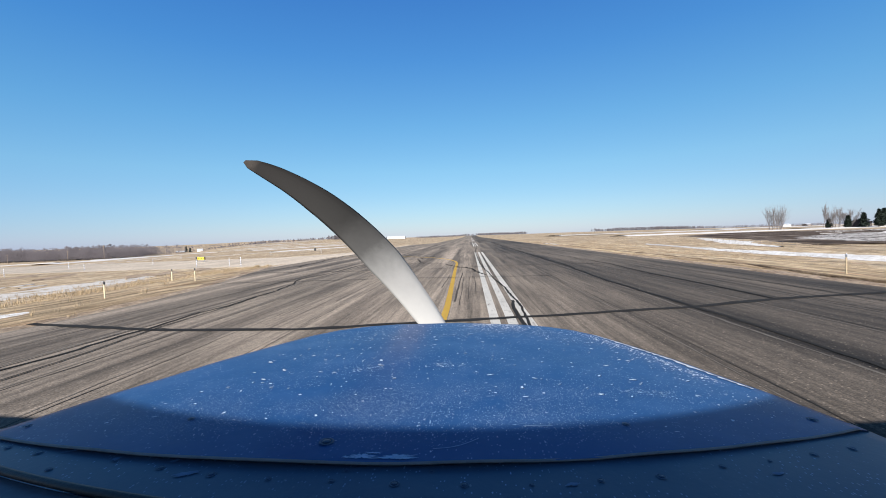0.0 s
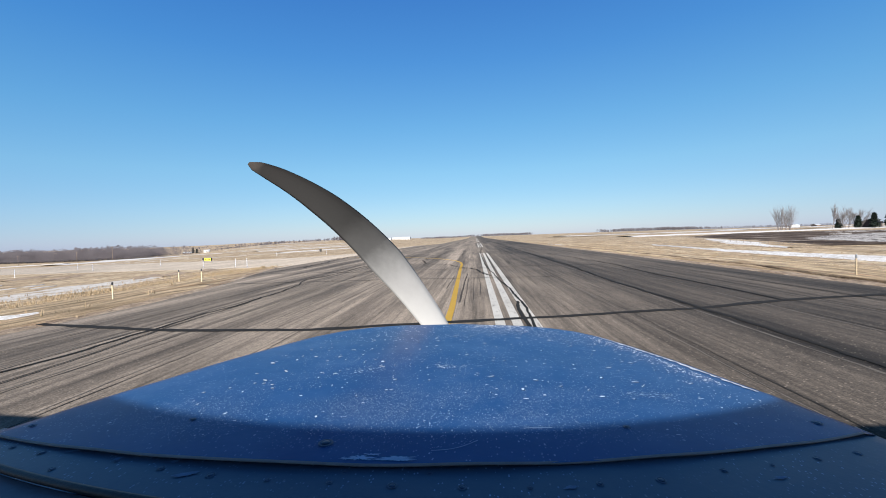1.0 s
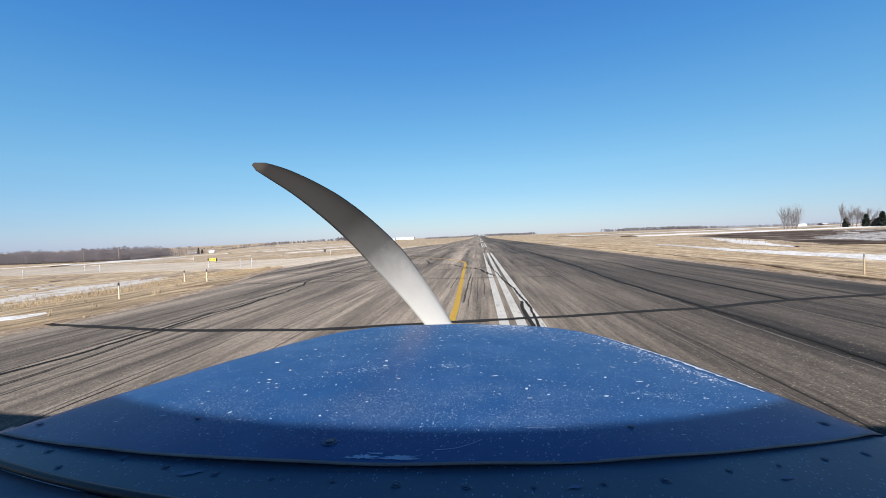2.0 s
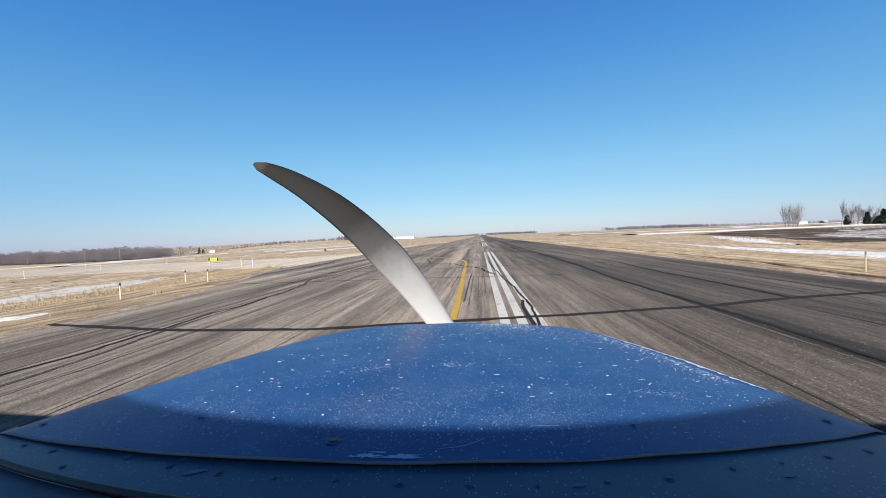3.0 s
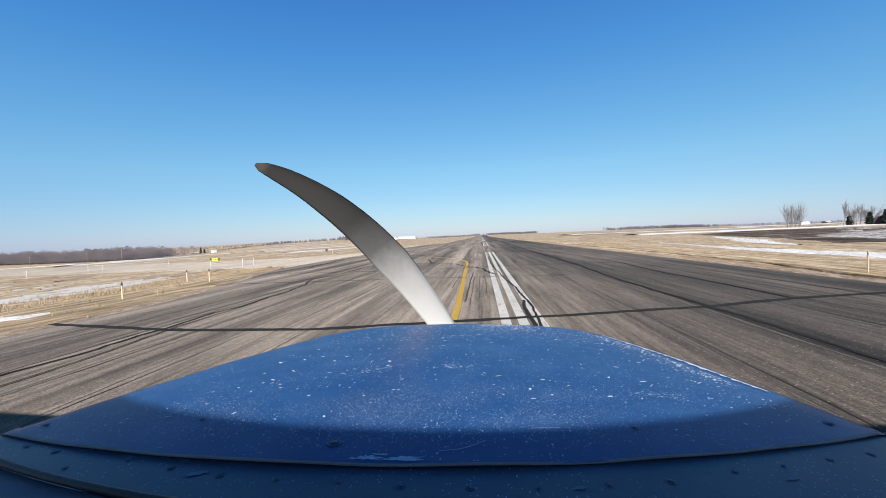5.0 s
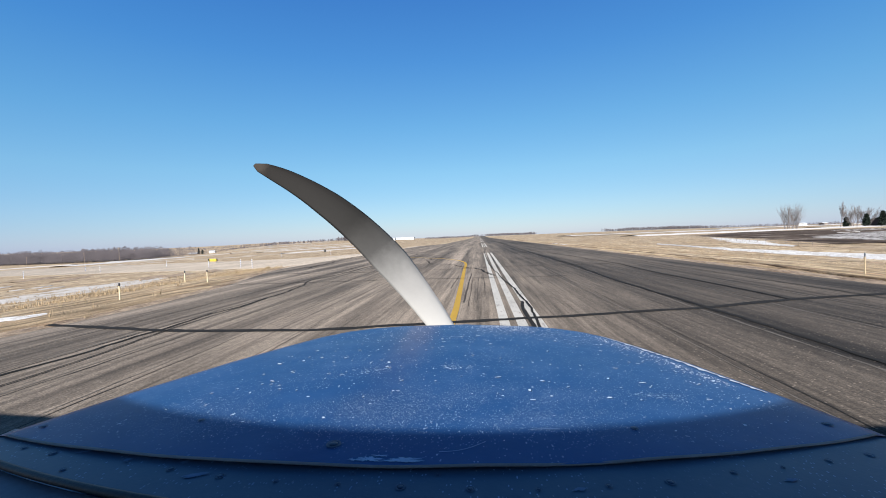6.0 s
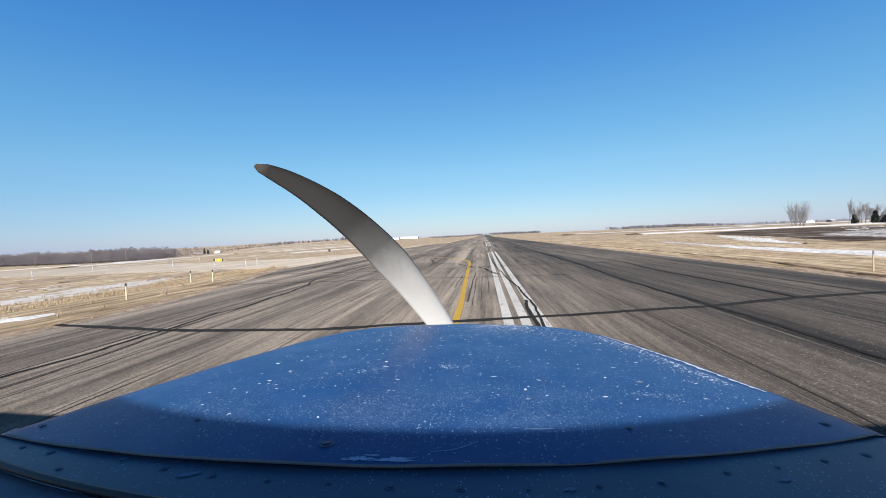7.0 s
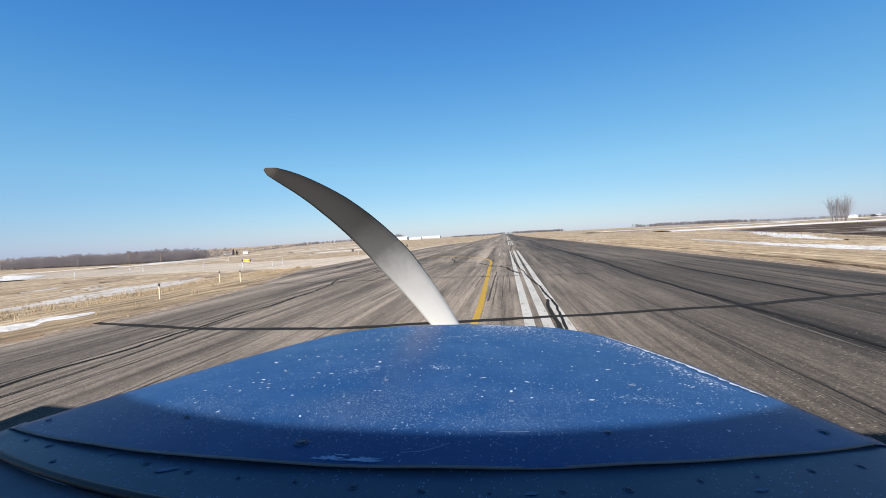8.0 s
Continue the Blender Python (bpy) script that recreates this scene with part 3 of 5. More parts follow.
tagged(patch("stubble_field", [(60, 250), (110, 330), (200, 520)], [22, 40, 60], FIELD_TAN, 0.2, "pale tan stubble field by the runway", "field", 19, 10, 0.2), kind="structure")



# mown turf beside the pavement
MOWN = earth("mown_dry_turf", ((0.28, (0.29, 0.20, 0.12)), (0.5, (0.45, 0.335, 0.21)), (0.75, (0.54, 0.43, 0.30))), 0.6, (1, 0.09, 1), 0.9, 0.8)
tagged(patch("mown_turf_right", [(14.6, y) for y in range(2, 262, 10)], [2.4] * 26, MOWN, 0.035, "mown strip of tawny dry turf beside the runway", "turf", 41, 0.9, 0.16, 0.02), kind="structure")
tagged(patch("mown_turf_left", [(left_edge(y) - 2.4, y) for y in range(0, 36, 2)], [2.2] * 18, MOWN, 0.035, "mown strip of tawny dry turf beside the pavement", "turf", 42, 0.7, 0.2, 0.02), kind="structure")

# bare dirt and gravel along the pavement's edges
VERGE = earth("gravelly_dirt", ((0.3, (0.22, 0.15, 0.10)), (0.55, (0.36, 0.275, 0.20)), (0.8, (0.47, 0.39, 0.31))), 1.6, (1, 0.3, 1))
tagged(patch("verge_left", [(left_edge(y) - 0.35, y) for y in range(2, 40, 2)], [0.45] * 19, VERGE, 0.03, "strip of bare brown dirt along the pavement", "verge", 31, 0.4, 0.7, 0.0), kind="structure")
tagged(patch("verge_right", [(11.75, y) for y in range(4, 164, 8)], [0.5] * 20, VERGE, 0.04, "strip of gravelly dirt and dead grass along the pavement", "verge", 32, 0.6, 0.7, 0.0), kind="structure")
DARK_TURF = earth("dark_turf_edge", ((0.3, (0.12, 0.08, 0.05)), (0.55, (0.23, 0.16, 0.10)), (0.8, (0.36, 0.27, 0.18))), 1.4, (1, 0.3, 1), 0.9)
tagged(patch("grass_bank", [(12.3, 6), (12.3, 14.5), (13.2, 20), (13.6, 30), (13.8, 60), (13.8, 120), (13.8, 200)], [0.10, 0.10, 0.12, 0.16, 0.2, 0.2, 0.2], DARK_TURF, 0.09, "low ragged lip of dark turf beside the verge", "verge", 33, 0.6, 0.8, 0.0), kind="structure")

rs = np.random.RandomState(3)
patch("snow_drift", [(44, 46), (56, 64), (68, 77), (86, 92)], [1.0, 4.5, 5.0, 2.0], SNOW_MUD, 0.04, "broken crust of snow on trampled mud", "snow", 49, 0.8, 0.6, 0.11)
for k in range(2):
    y = rs.uniform(70, 100)
    x = y * rs.uniform(0.83, 1.0)
    patch("snow_drift", [(x - rs.uniform(3, 9), y - 1.5), (x, y), (x + rs.uniform(3, 10), y + 2)], [0.1, rs.uniform(0.3, 1.1), 0.1], SNOW, 0.04, "thin patch of snow lying on the muddy lot", "snow", 50 + k, 0.8, 0.9, 0.10)
for k, (x, y, w) in enumerate(((104, 118, 1.4), (118, 122, 2.2), (128, 133, 3.0), (146, 146, 3.6), (112, 132, 1.6), (152, 133, 2.4))):
    patch("snow_drift", [(x - 9, y - 5), (x - 2, y), (x + 11, y + 3)], [0.3, w, 0.3], SNOW_MUD, 0.05, "broken trodden snow on the far muddy ground", "snow", 60 + k, 0.9, 0.9, 0.12)
for k in range(7):
    x, y = rs.uniform(-150, -75), rs.uniform(112, 170)
    patch("snow_drift", [(x - rs.uniform(6, 16), y - 3), (x, y), (x + rs.uniform(6, 18), y + 5)], [0.2, rs.uniform(0.8, 2.2), 0.2], SNOW_THIN, 0.03, "thin streak of snow in the far grass", "snow", 70 + k, 1.0, 0.95, 0.05)
for k in range(6):
    x, y = rs.uniform(-60, -38), rs.uniform(22, 44)
    patch("snow_drift", [(x, y - rs.uniform(1, 3)), (x - 0.5, y), (x - 1.2, y + rs.uniform(1, 4))], [0.1, rs.uniform(0.3, 0.8), 0.1], SNOW_THIN, 0.03, "scrap of old snow among dead grass", "snow", 90 + k, 0.4, 0.95, 0.03)
# pale snow lying in the furrows of the far rise
for k in range(9):
    y = 430 + 52 * k
    lean = -0.62 + 0.24 * ((k * 0.618) % 1.0)
    patch("snow_drift", [(lean * y - 45, y - 6), (lean * y, y), (lean * y + 50, y + 8)], [1.0, 6.0 + 0.012 * y, 1.0], SNOW_THIN, 0.25, "long pale streak of snow on the far rise", "snow", 140 + k, 6.0, 0.7, 0.25)
# brown bare patches in the ditch
for k in range(8):
    x, y = rs.uniform(-75, -34), rs.uniform(24, 54)
    tagged(patch("bare_earth", [(x + 3, y - 5), (x, y), (x - 4, y + rs.uniform(4, 7))], [0.3, rs.uniform(1.0, 2.2), 0.3], VERGE, 0.03, "patch of bare brown earth in dead grass", "earth", 110 + k, 0.9, 0.7, 0.04), kind="structure")


# ---- plants ----
def make_dry_grass():
    """Tufts of dead grass on both verges, in one mesh."""
    rs = np.random.RandomState(7)
    verts, faces = [], []

    def tuft(x, y, tall, blades):
        z = ground_z(x, y) - 0.04
        for _ in range(blades):
            a, lean = rs.uniform(0, 6.28), rs.uniform(0.1, 0.7)
            w, hh = rs.uniform(0.006, 0.016) * (1 + tall), tall * rs.uniform(0.5, 1.2)
            bx, by = x + rs.normal(0, 0.06), y + rs.normal(0, 0.06)
            dx, dy = math.cos(a), math.sin(a)
            k = len(verts)
            verts.extend([(bx - dy * w, by + dx * w, z), (bx + dy * w, by - dx * w, z), (bx + dx * lean * hh, by + dy * lean * hh, z + hh)])
            faces.append((k, k + 1, k + 2))

    for _ in range(9000):
        y = 4 + 66 * rs.rand() ** 1.5
        x = left_edge(y) - 0.25 - rs.exponential(7)
        if not (y > 38 and x < -14 and 44 < y):
            tuft(x, y, rs.uniform(0.02, 0.08), 5)
    for _ in range(3600):  # taller weeds towards the ditch, in clumps
        y = rs.uniform(8, 44)
        x = min(rs.normal(-23, 5), left_edge(y) - 1.5)
        if noise.noise((x * 0.35, y * 0.2, 8.0)) > -0.05:
            tuft(x, y, rs.uniform(0.08, 0.30), 6)
    for _ in range(9000):
        y = 8 + 70 * rs.rand() ** 1.5
        tuft(11.9 + rs.exponential(7), y, rs.uniform(0.02, 0.07), 5)
    for _ in range(7000):
        y = 6 + 60 * rs.rand() ** 1.4
        row = 12.3 + 0.9 * rs.randint(0, 6) + rs.normal(0, 0.16)
        tuft(row, y, rs.uniform(0.03, 0.07), 5)
    for _ in range(5000):
        y = 4 + 34 * rs.rand() ** 1.2
        tuft(left_edge(y) - 0.4 - 6.5 * rs.rand(), y, rs.uniform(0.03, 0.06), 5)
    for _ in range(1400):
        tuft(rs.uniform(17, 40), rs.uniform(20, 110), rs.uniform(0.05, 0.16), 6)
    return tagged(sheet("dry_grass", verts, faces, BLADE, smooth=False), "straw-coloured tufts of dead grass on the verges", "grass", kind="stuff")


make_dry_grass()


def twig_tubes(rs, verts, faces, a, d, length, r, level, spread, sides=4):
    """A limb and its branches as tapered tubes."""
    n = 3
    pts, p, q = [a], a, d
    for _ in range(n):
        q = (q + Vector(rs.normal(0, 0.12, 3))).normalized()
        p = p + q * (length / n)
        pts.append(p)
    for k in range(n):
        r0, r1 = r * (1 - 0.75 * k / n), r * (1 - 0.75 * (k + 1) / n)
        u = (pts[k + 1] - pts[k]).orthogonal().normalized()
        v = (pts[k + 1] - pts[k]).normalized().cross(u)
        base = len(verts)
        for c, rr in ((pts[k], r0), (pts[k + 1], r1)):
            for s in range(sides):
                g = 6.2832 * s / sides
                verts.append(c + (u * math.cos(g) + v * math.sin(g)) * rr)
        faces.extend((base + s, base + (s + 1) % sides, base + sides + (s + 1) % sides, base + sides + s) for s in range(sides))
    if level > 0:
        for k in range(7 if level > 1 else 8):
            f = rs.uniform(0.3, 1.0)
            at = pts[0].lerp(pts[-1], f) if n == 1 else pts[min(n - 1, int(f * n))].lerp(pts[min(n, int(f * n) + 1)], (f * n) % 1.0)
            nd = (d + Vector(rs.normal(0, spread, 3)) + Vector((0, 0, 0.25))).normalized()
            twig_tubes(rs, verts, faces, at, nd, length * rs.uniform(0.4, 0.62), r * 0.42, level - 1, spread, 3)


def bare_tree(place, tall, stems, label, seed, spread=0.55, thick=0.14, material=TWIG_PALE, levels=3, splay=0.24, wide=0.0, low=0.2):
    rs = np.random.RandomState(seed)
    root = thing("bare_tree", place, label, "tree")
    cv, cf = [], []
    for s in range(stems):
        fan = (s + 0.5) / stems * 2 - 1 + rs.uniform(-0.12, 0.12)
        lean = fan * splay + rs.normal(0, 0.05) if wide else rs.normal(0, splay if stems > 1 else 0.05)
        d = Vector((lean, rs.normal(0, splay if stems > 1 else 0.05), 1)).normalized()
        a = Vector((fan * wide + rs.normal(0, 0.4) if wide else rs.normal(0, 0.28 * stems) if stems > 1 else 0, rs.normal(0, 0.7) if stems > 1 else 0, -0.2))
        trunk = tall * rs.uniform(0.5, 0.62)
        tv, tf = [], []
        twig_tubes(rs, tv, tf, a, d, trunk, thick, 0, spread, 6)
        sheet("trunk", tv, tf, material, root)
        for k in range(13):
            f = low + (1 - low) * k / 12
            nd = (d * 1.3 + Vector(rs.normal(0, spread, 3))).normalized()
            twig_tubes(rs, cv, cf, a + d * trunk * f, nd, tall * rs.uniform(0.26, 0.42) * (1.15 - 0.3 * f), thick * 0.4, levels - 1, spread)
    sheet("crown", cv, cf, material, root)
    return root


def conifer(place, tall, wide, label, seed):
    """A dark pine: a trunk and many ragged needle sprays in uneven tiers."""
    rs = np.random.RandomState(seed)
    root = thing("pine_tree", place, label, "tree", "pines by the farm")
    bm = bmesh.new()
    rod(bm, (0, 0, -0.2), (0, 0, tall * 0.9), 0.16, 0.04, 7)
    part("trunk", bm, POLE_WOOD, root)
    verts, faces = [], []
    for _ in range(900):
        f = rs.rand() ** 0.8
        z = tall * (0.12 + 0.88 * f)
        reach = wide * (1 - f) ** 0.6 * (0.7 + 0.5 * noise.noise((z * 0.9, seed, 0.5))) + 0.15
        a = rs.uniform(0, 6.28)
        lobe = 0.8 + 0.9 * noise.noise((math.cos(a) * 1.3, math.sin(a) * 1.3, z * 0.8 + seed))
        rr = max(0.1, reach * lobe * rs.uniform(0.25, 1.0))
        c = Vector((math.cos(a) * rr, math.sin(a) * rr, z - rr * 0.15))
        for _ in range(2):
            e1, e2 = Vector(rs.normal(0, 0.28, 3)), Vector(rs.normal(0, 0.22, 3))
            k = len(verts)
            verts.extend([c - e1, c + e1, c + e2 * 1.4])
            faces.append((k, k + 1, k + 2))
    sheet("crown", verts, faces, NEEDLE, root, smooth=False)
    return root


def wood(name, line, depth, count, tall, label, seed, material=TWIG, fine=26, bushy=1.0, coarse=1.0):
    """A far wood or hedge of leafless trees in one mesh."""
    rs = np.random.RandomState(seed)
    verts, faces = [], []
    cum = [0.0]
    for a, b in zip(line, line[1:]):
        cum.append(cum[-1] + math.dist(a, b))
    for _ in range(count):
        s = rs.uniform(0, cum[-1])
        k = max(i for i in range(len(line) - 1) if cum[i] <= s)
        f = (s - cum[k]) / (cum[k + 1] - cum[k])
        x = line[k][0] * (1 - f) + line[k + 1][0] * f + rs.normal(0, depth * 0.3)
        y = line[k][1] * (1 - f) + line[k + 1][1] * f + abs(rs.normal(0, depth))
        hh = tall * rs.uniform(0.74, 1.06) * (0.85 + 0.3 * noise.noise((x * 0.02, y * 0.02, seed)))
        z = ground_z(x, y) - 0.3
        w = hh * 0.012 + 0.06
        for ang in (0, 1.57):
            c, sn = math.cos(ang) * w, math.sin(ang) * w
            b = len(verts)
            verts.extend([(x - c, y - sn, z), (x + c, y + sn, z), (x, y, z + hh * 0.9)])
            faces.append((b, b + 1, b + 2))
        for _ in range(fine):
            zz = z + hh * rs.uniform(0.12, 0.98)
            reach = hh * 0.30 * bushy * math.sin(math.pi * min(1, 0.15 + 0.85 * (zz - z) / hh))
            px, py = x + rs.normal(0, reach * 0.6), y + rs.normal(0, reach * 0.6)
            lx, lz = rs.normal(0, hh * 0.05), hh * rs.uniform(0.04, 0.11) * (0.6 + 0.4 * coarse)
            tw = hh * rs.uniform(0.008, 0.022) * coarse
            b = len(verts)
            verts.extend([(px - tw, py, zz), (px + tw, py + tw, zz), (px + lx, py, zz + lz)])
            faces.append((b, b + 1, b + 2))
    return tagged(sheet(name, verts, faces, material, smooth=False), label, "trees", kind="stuff")


wood("leafless_wood", [(-760, 470), (-651, 480), (-523, 485), (-445, 490)], 45, 1000, 19, "brown leafless wood on the low ground", 21, TWIG, 110, 2.0, coarse=0.85)
wood("leafless_wood", [(-620, 680), (-560, 720), (-500, 730)], 30, 60, 9, "thin line of leafless trees beyond the wood", 22, TWIG, 26, 1.0, coarse=1.5)
wood("far_tree_line", [(-680, 980), (-600, 980), (-540, 980)], 20, 220, 5, "far low hedge of bare trees", 23, TWIG, 20, coarse=3.5)
wood("far_tree_line", [(-554, 975), (-450, 980), (-355, 985)], 12, 130, 9, "far row of bare trees on a rise", 24, TWIG, 24, coarse=3.5)
wood("far_tree_line", [(-277, 775), (-240, 780), (-208, 780)], 14, 90, 10, "dense clump of bare trees behind the hangars", 25, TWIG, 40, 1.3, coarse=3.5)
wood("far_tree_line", [(-170, 1300), (-60, 1350), (0, 1350)], 25, 260, 7, "low dark trees at the end of the runway", 26, TWIG, 24, 1.3, coarse=3.5)
wood("far_tree_line", [(22, 1200), (110, 1200), (158, 1190)], 25, 300, 8, "low dark trees beyond the runway's end", 27, TWIG, 30, 1.4, coarse=3.5)
wood("far_tree_line", [(358, 1130), (498, 1130), (635, 1140)], 30, 380, 10, "long line of bare trees on the far horizon", 28, TWIG, 30, 1.3, coarse=3.5)
wood("far_tree_line", [(700, 1500), (1200, 1500), (1800, 1500)], 60, 800, 10, "faint grey woods on the horizon", 29, TWIG, 24, 1.6, coarse=3.5)
wood("far_tree_line", [(-1900, 1400), (-1300, 1500), (-800, 1600)], 60, 380, 8, "faint grey woods along the horizon", 30, TWIG, 20, 1.6, coarse=3.5)

bare_tree((159.5, 221, -0.4), 14.0, 14, "clump of upright leafless trees with pale grey stems", 37, 0.22, 0.085, levels=2, splay=0.17, wide=3.4, low=0.06)
bare_tree((171.8, 207.6, -0.4), 12.0, 1, "tall thin leafless tree beside the farm", 32, 0.13, 0.12, low=0.3)
bare_tree((180, 210.5, -0.4), 11.5, 4, "broad leafless tree among dark pines", 33, 0.34, 0.16, splay=0.3, wide=2.0, low=0.1)
bare_tree((189, 213.5, -0.4), 10.0, 3, "leafless farmyard tree with fine branches", 34, 0.34, 0.15, splay=0.25, wide=1.5)
bare_tree((232, 232, -0.4), 14.0, 2, "tall leafless tree behind the pines", 35, 0.45, 0.2)
rng = random.Random(9)
for k, (x, y, hh) in enumerate(((176.5, 210, 4.5), (184.5, 209, 6.0), (188, 205, 7.0), (193, 203, 8.5), (198, 206, 9), (203, 212, 7.5), (210, 209, 9.5), (220, 209, 8), (231, 211, 10), (240, 205, 9), (250, 206, 11), (258, 210, 9), (266, 206, 8))):
    conifer((x, y, -0.4), hh, hh * 0.34, "dark green pine in the farm windbreak", 40 + k)
conifer((-527, 705, ground_z(-527, 705)), 13, 4.0, "dark spruce standing by the far farmhouse", 61)
conifer((-516, 700, ground_z(-516, 700)), 9, 5.0, "dark bushy spruce beside the far farmhouse", 62)


# ---- buildings ----
def building(name, place, size, roof_up, turn, walls, roof, label, windows=0, doors=0):
    """A gabled building: walls, roof, and its openings facing the runway."""
    root = thing(name, place, label, "building", turn=turn)
    w, d, hh = size
    v = [(-w / 2, -d / 2, -0.5), (w / 2, -d / 2, -0.5), (w / 2, d / 2, -0.5), (-w / 2, d / 2, -0.5),
         (-w / 2, -d / 2, hh), (w / 2, -d / 2, hh), (w / 2, d / 2, hh), (-w / 2, d / 2, hh), (-w / 2, 0, hh + roof_up), (w / 2, 0, hh + roof_up)]
    mesh("wall", v, [(0, 1, 5, 4), (1, 2, 6, 9, 5), (2, 3, 7, 6), (3, 0, 4, 8, 7), (0, 3, 2, 1)], walls, root)
    o = 0.4
    bm = bmesh.new()
    for s in (-1, 1):
        vs = [bm.verts.new(p) for p in ((-w / 2 - o, s * (d / 2 + o), hh - 0.05), (w / 2 + o, s * (d / 2 + o), hh - 0.05), (w / 2 + o, 0, hh + roof_up + 0.12), (-w / 2 - o, 0, hh + roof_up + 0.12))]
        f = bm.faces.new(vs)
        up = bmesh.ops.extrude_face_region(bm, geom=[f])["geom"]
        bmesh.ops.translate(bm, vec=(0, 0, 0.15), verts=[g for g in up if isinstance(g, bmesh.types.BMVert)])
    part("roof", bm, roof, root)
    for k in range(doors):
        bm = bmesh.new()
        x = -w / 2 + w * (k + 0.5) / doors
        box(bm, (x, -d / 2 - 0.06, hh * 0.4), (w / doors * 0.62, 0.1, hh * 0.8), 0.02)
        part("door", bm, POLE_WOOD if walls is BARN_DARK else ROOF_GREY, root)
    for k in range(windows):
        bm = bmesh.new()
        x = -w / 2 + w * (k + 0.5) / windows
        box(bm, (x, -d / 2 - 0.04, hh * 0.6), (1.2, 0.08, 1.3), 0.02)
        part("window", bm, DARK_CAP, root)
    return root


building("hangar", (-200, 720, ground_z(-200, 720) - 0.5), (40, 20, 4.0), 2.0, 4, WALL_WHITE, WALL_WHITE, "long white metal hangar beside the airfield", doors=4)
building("hangar", (-168, 735, ground_z(-168, 735) - 0.5), (22, 14, 3.2), 1.5, 4, WALL_WHITE, ROOF_GREY, "small white hangar with a grey roof", doors=2)
building("hangar", (-156, 830, ground_z(-156, 830) - 0.5), (38, 18, 3.4), 1.6, 3, WALL_WHITE, WALL_WHITE, "white metal hangar far across the field", doors=3)
building("farmhouse", (-500, 705, ground_z(-500, 705)), (9, 6, 3.2), 2.0, 20, WALL_WHITE, ROOF_GREY, "white far-off farmhouse beside dark spruces", windows=3)
building("barn", (-560, 735, ground_z(-560, 735)), (16, 8, 2.6), 1.6, 10, BARN_DARK, ROOF_GREY, "low weathered barn with a grey roof", doors=1)
building("barn", (201, 221, -0.4), (7, 6, 2.6), 1.5, 25, BARN_DARK, BARN_DARK, "dark farm shed among trees", doors=1)
building("farmhouse", (700, 936, ground_z(700, 936)), (14, 9, 4.0), 2.4, 30, WALL_WHITE, ROOF_GREY, "small white house beyond the snow fields", windows=2)
building("barn", (745, 940, ground_z(745, 940)), (18, 9, 3.4), 2.0, 24, BARN_DARK, ROOF_GREY, "low dark shed beside the white house", doors=1)
building("barn", (250, 222, -0.4), (26, 12, 5.0), 3.0, 12, BARN_DARK, ROOF_GREY, "dark barn behind the pine windbreak", doors=2)


# ---- airfield furniture ----
def edge_light(x, y, tall, label, cap=True):
    z = ground_z(x, y)
    root = thing("edge_marker", (x, y, z), label, "marker post", "runway edge markers")
    bm = bmesh.new()
    rod(bm, (0, 0, -0.15), (0, 0, tall * 0.82), 0.024 if cap else 0.022, 0.023 if cap else 0.022, 12)
    part("post", bm, CREAM if cap else TAN_POST, root)
    bm = bmesh.new()
    rod(bm, (0, 0, tall * 0.82), (0, 0, tall * 0.95), 0.031 if cap else 0.026, 0.031 if cap else 0.026, 12)
    rod(bm, (0, 0, tall * 0.95), (0, 0, tall), 0.028 if cap else 0.024, 0.012, 12)
    part("lamp_cap", bm, DARK_CAP if cap else STEEL, root, "dark lamp head")
    bm = bmesh.new()
    rod(bm, (0, 0, -0.1), (0, 0, 0.02), 0.10, 0.09, 12)
    part("base", bm, STEEL, root)
    return root


def banded_stake(x, y, tall, label):
    z = ground_z(x, y)
    root = thing("snow_stake", (x, y, z), label, "marker post", "banded taxiway stakes")
    bm = bmesh.new()
    rod(bm, (0, 0, -0.2), (0, 0, tall), 0.032, 0.032, 10)
    part("post", bm, WHITE_PAINT, root)
    for k in range(4):
        bm = bmesh.new()
        a = tall * (0.06 + 0.24 * k)
        rod(bm, (0, 0, a), (0, 0, a + tall * 0.10), 0.035, 0.035, 10)
        part("band", bm, BLUE_BAND, root)
    return root


edge_light(-12.6, 12.8, 0.63, "cream marker post with a dark lamp head in grass")
edge_light(-14.8, 18.7, 0.62, "cream marker post with a black lamp head")
edge_light(-13.35, 18.35, 0.66, "cream marker post with black head near the pavement")
edge_light(13.27, 15.1, 0.77, "plain cream marker post on the grassy verge", False)
edge_light(13.6, 78, 0.85, "plain cream marker post on the grassy verge", False)
edge_light(13.5, -46, 0.85, "plain cream marker post on the grassy verge", False)
edge_light(-13.2, -34, 0.85, "plain cream marker post on the grassy verge", False)
for x, y in ((-27, 110), (-18, 140), (-13.6, 180)):
    edge_light(x, y, 0.95, "cream marker post with a dark lamp head in grass")
for x, y, hh in ((-36.0, 57.0, 1.2), (-30, 50, 1.2), (-44, 61, 1.15), (-64, 76, 1.2), (-79, 73, 1.2), (-68.5, 66, 1.2), (-70, 55, 1.2), (-58, 112, 1.2), (-90, 118, 1.2), (-40, 104, 1.2)):
    banded_stake(x, y, hh, "white stake with blue bands beside the taxiway")


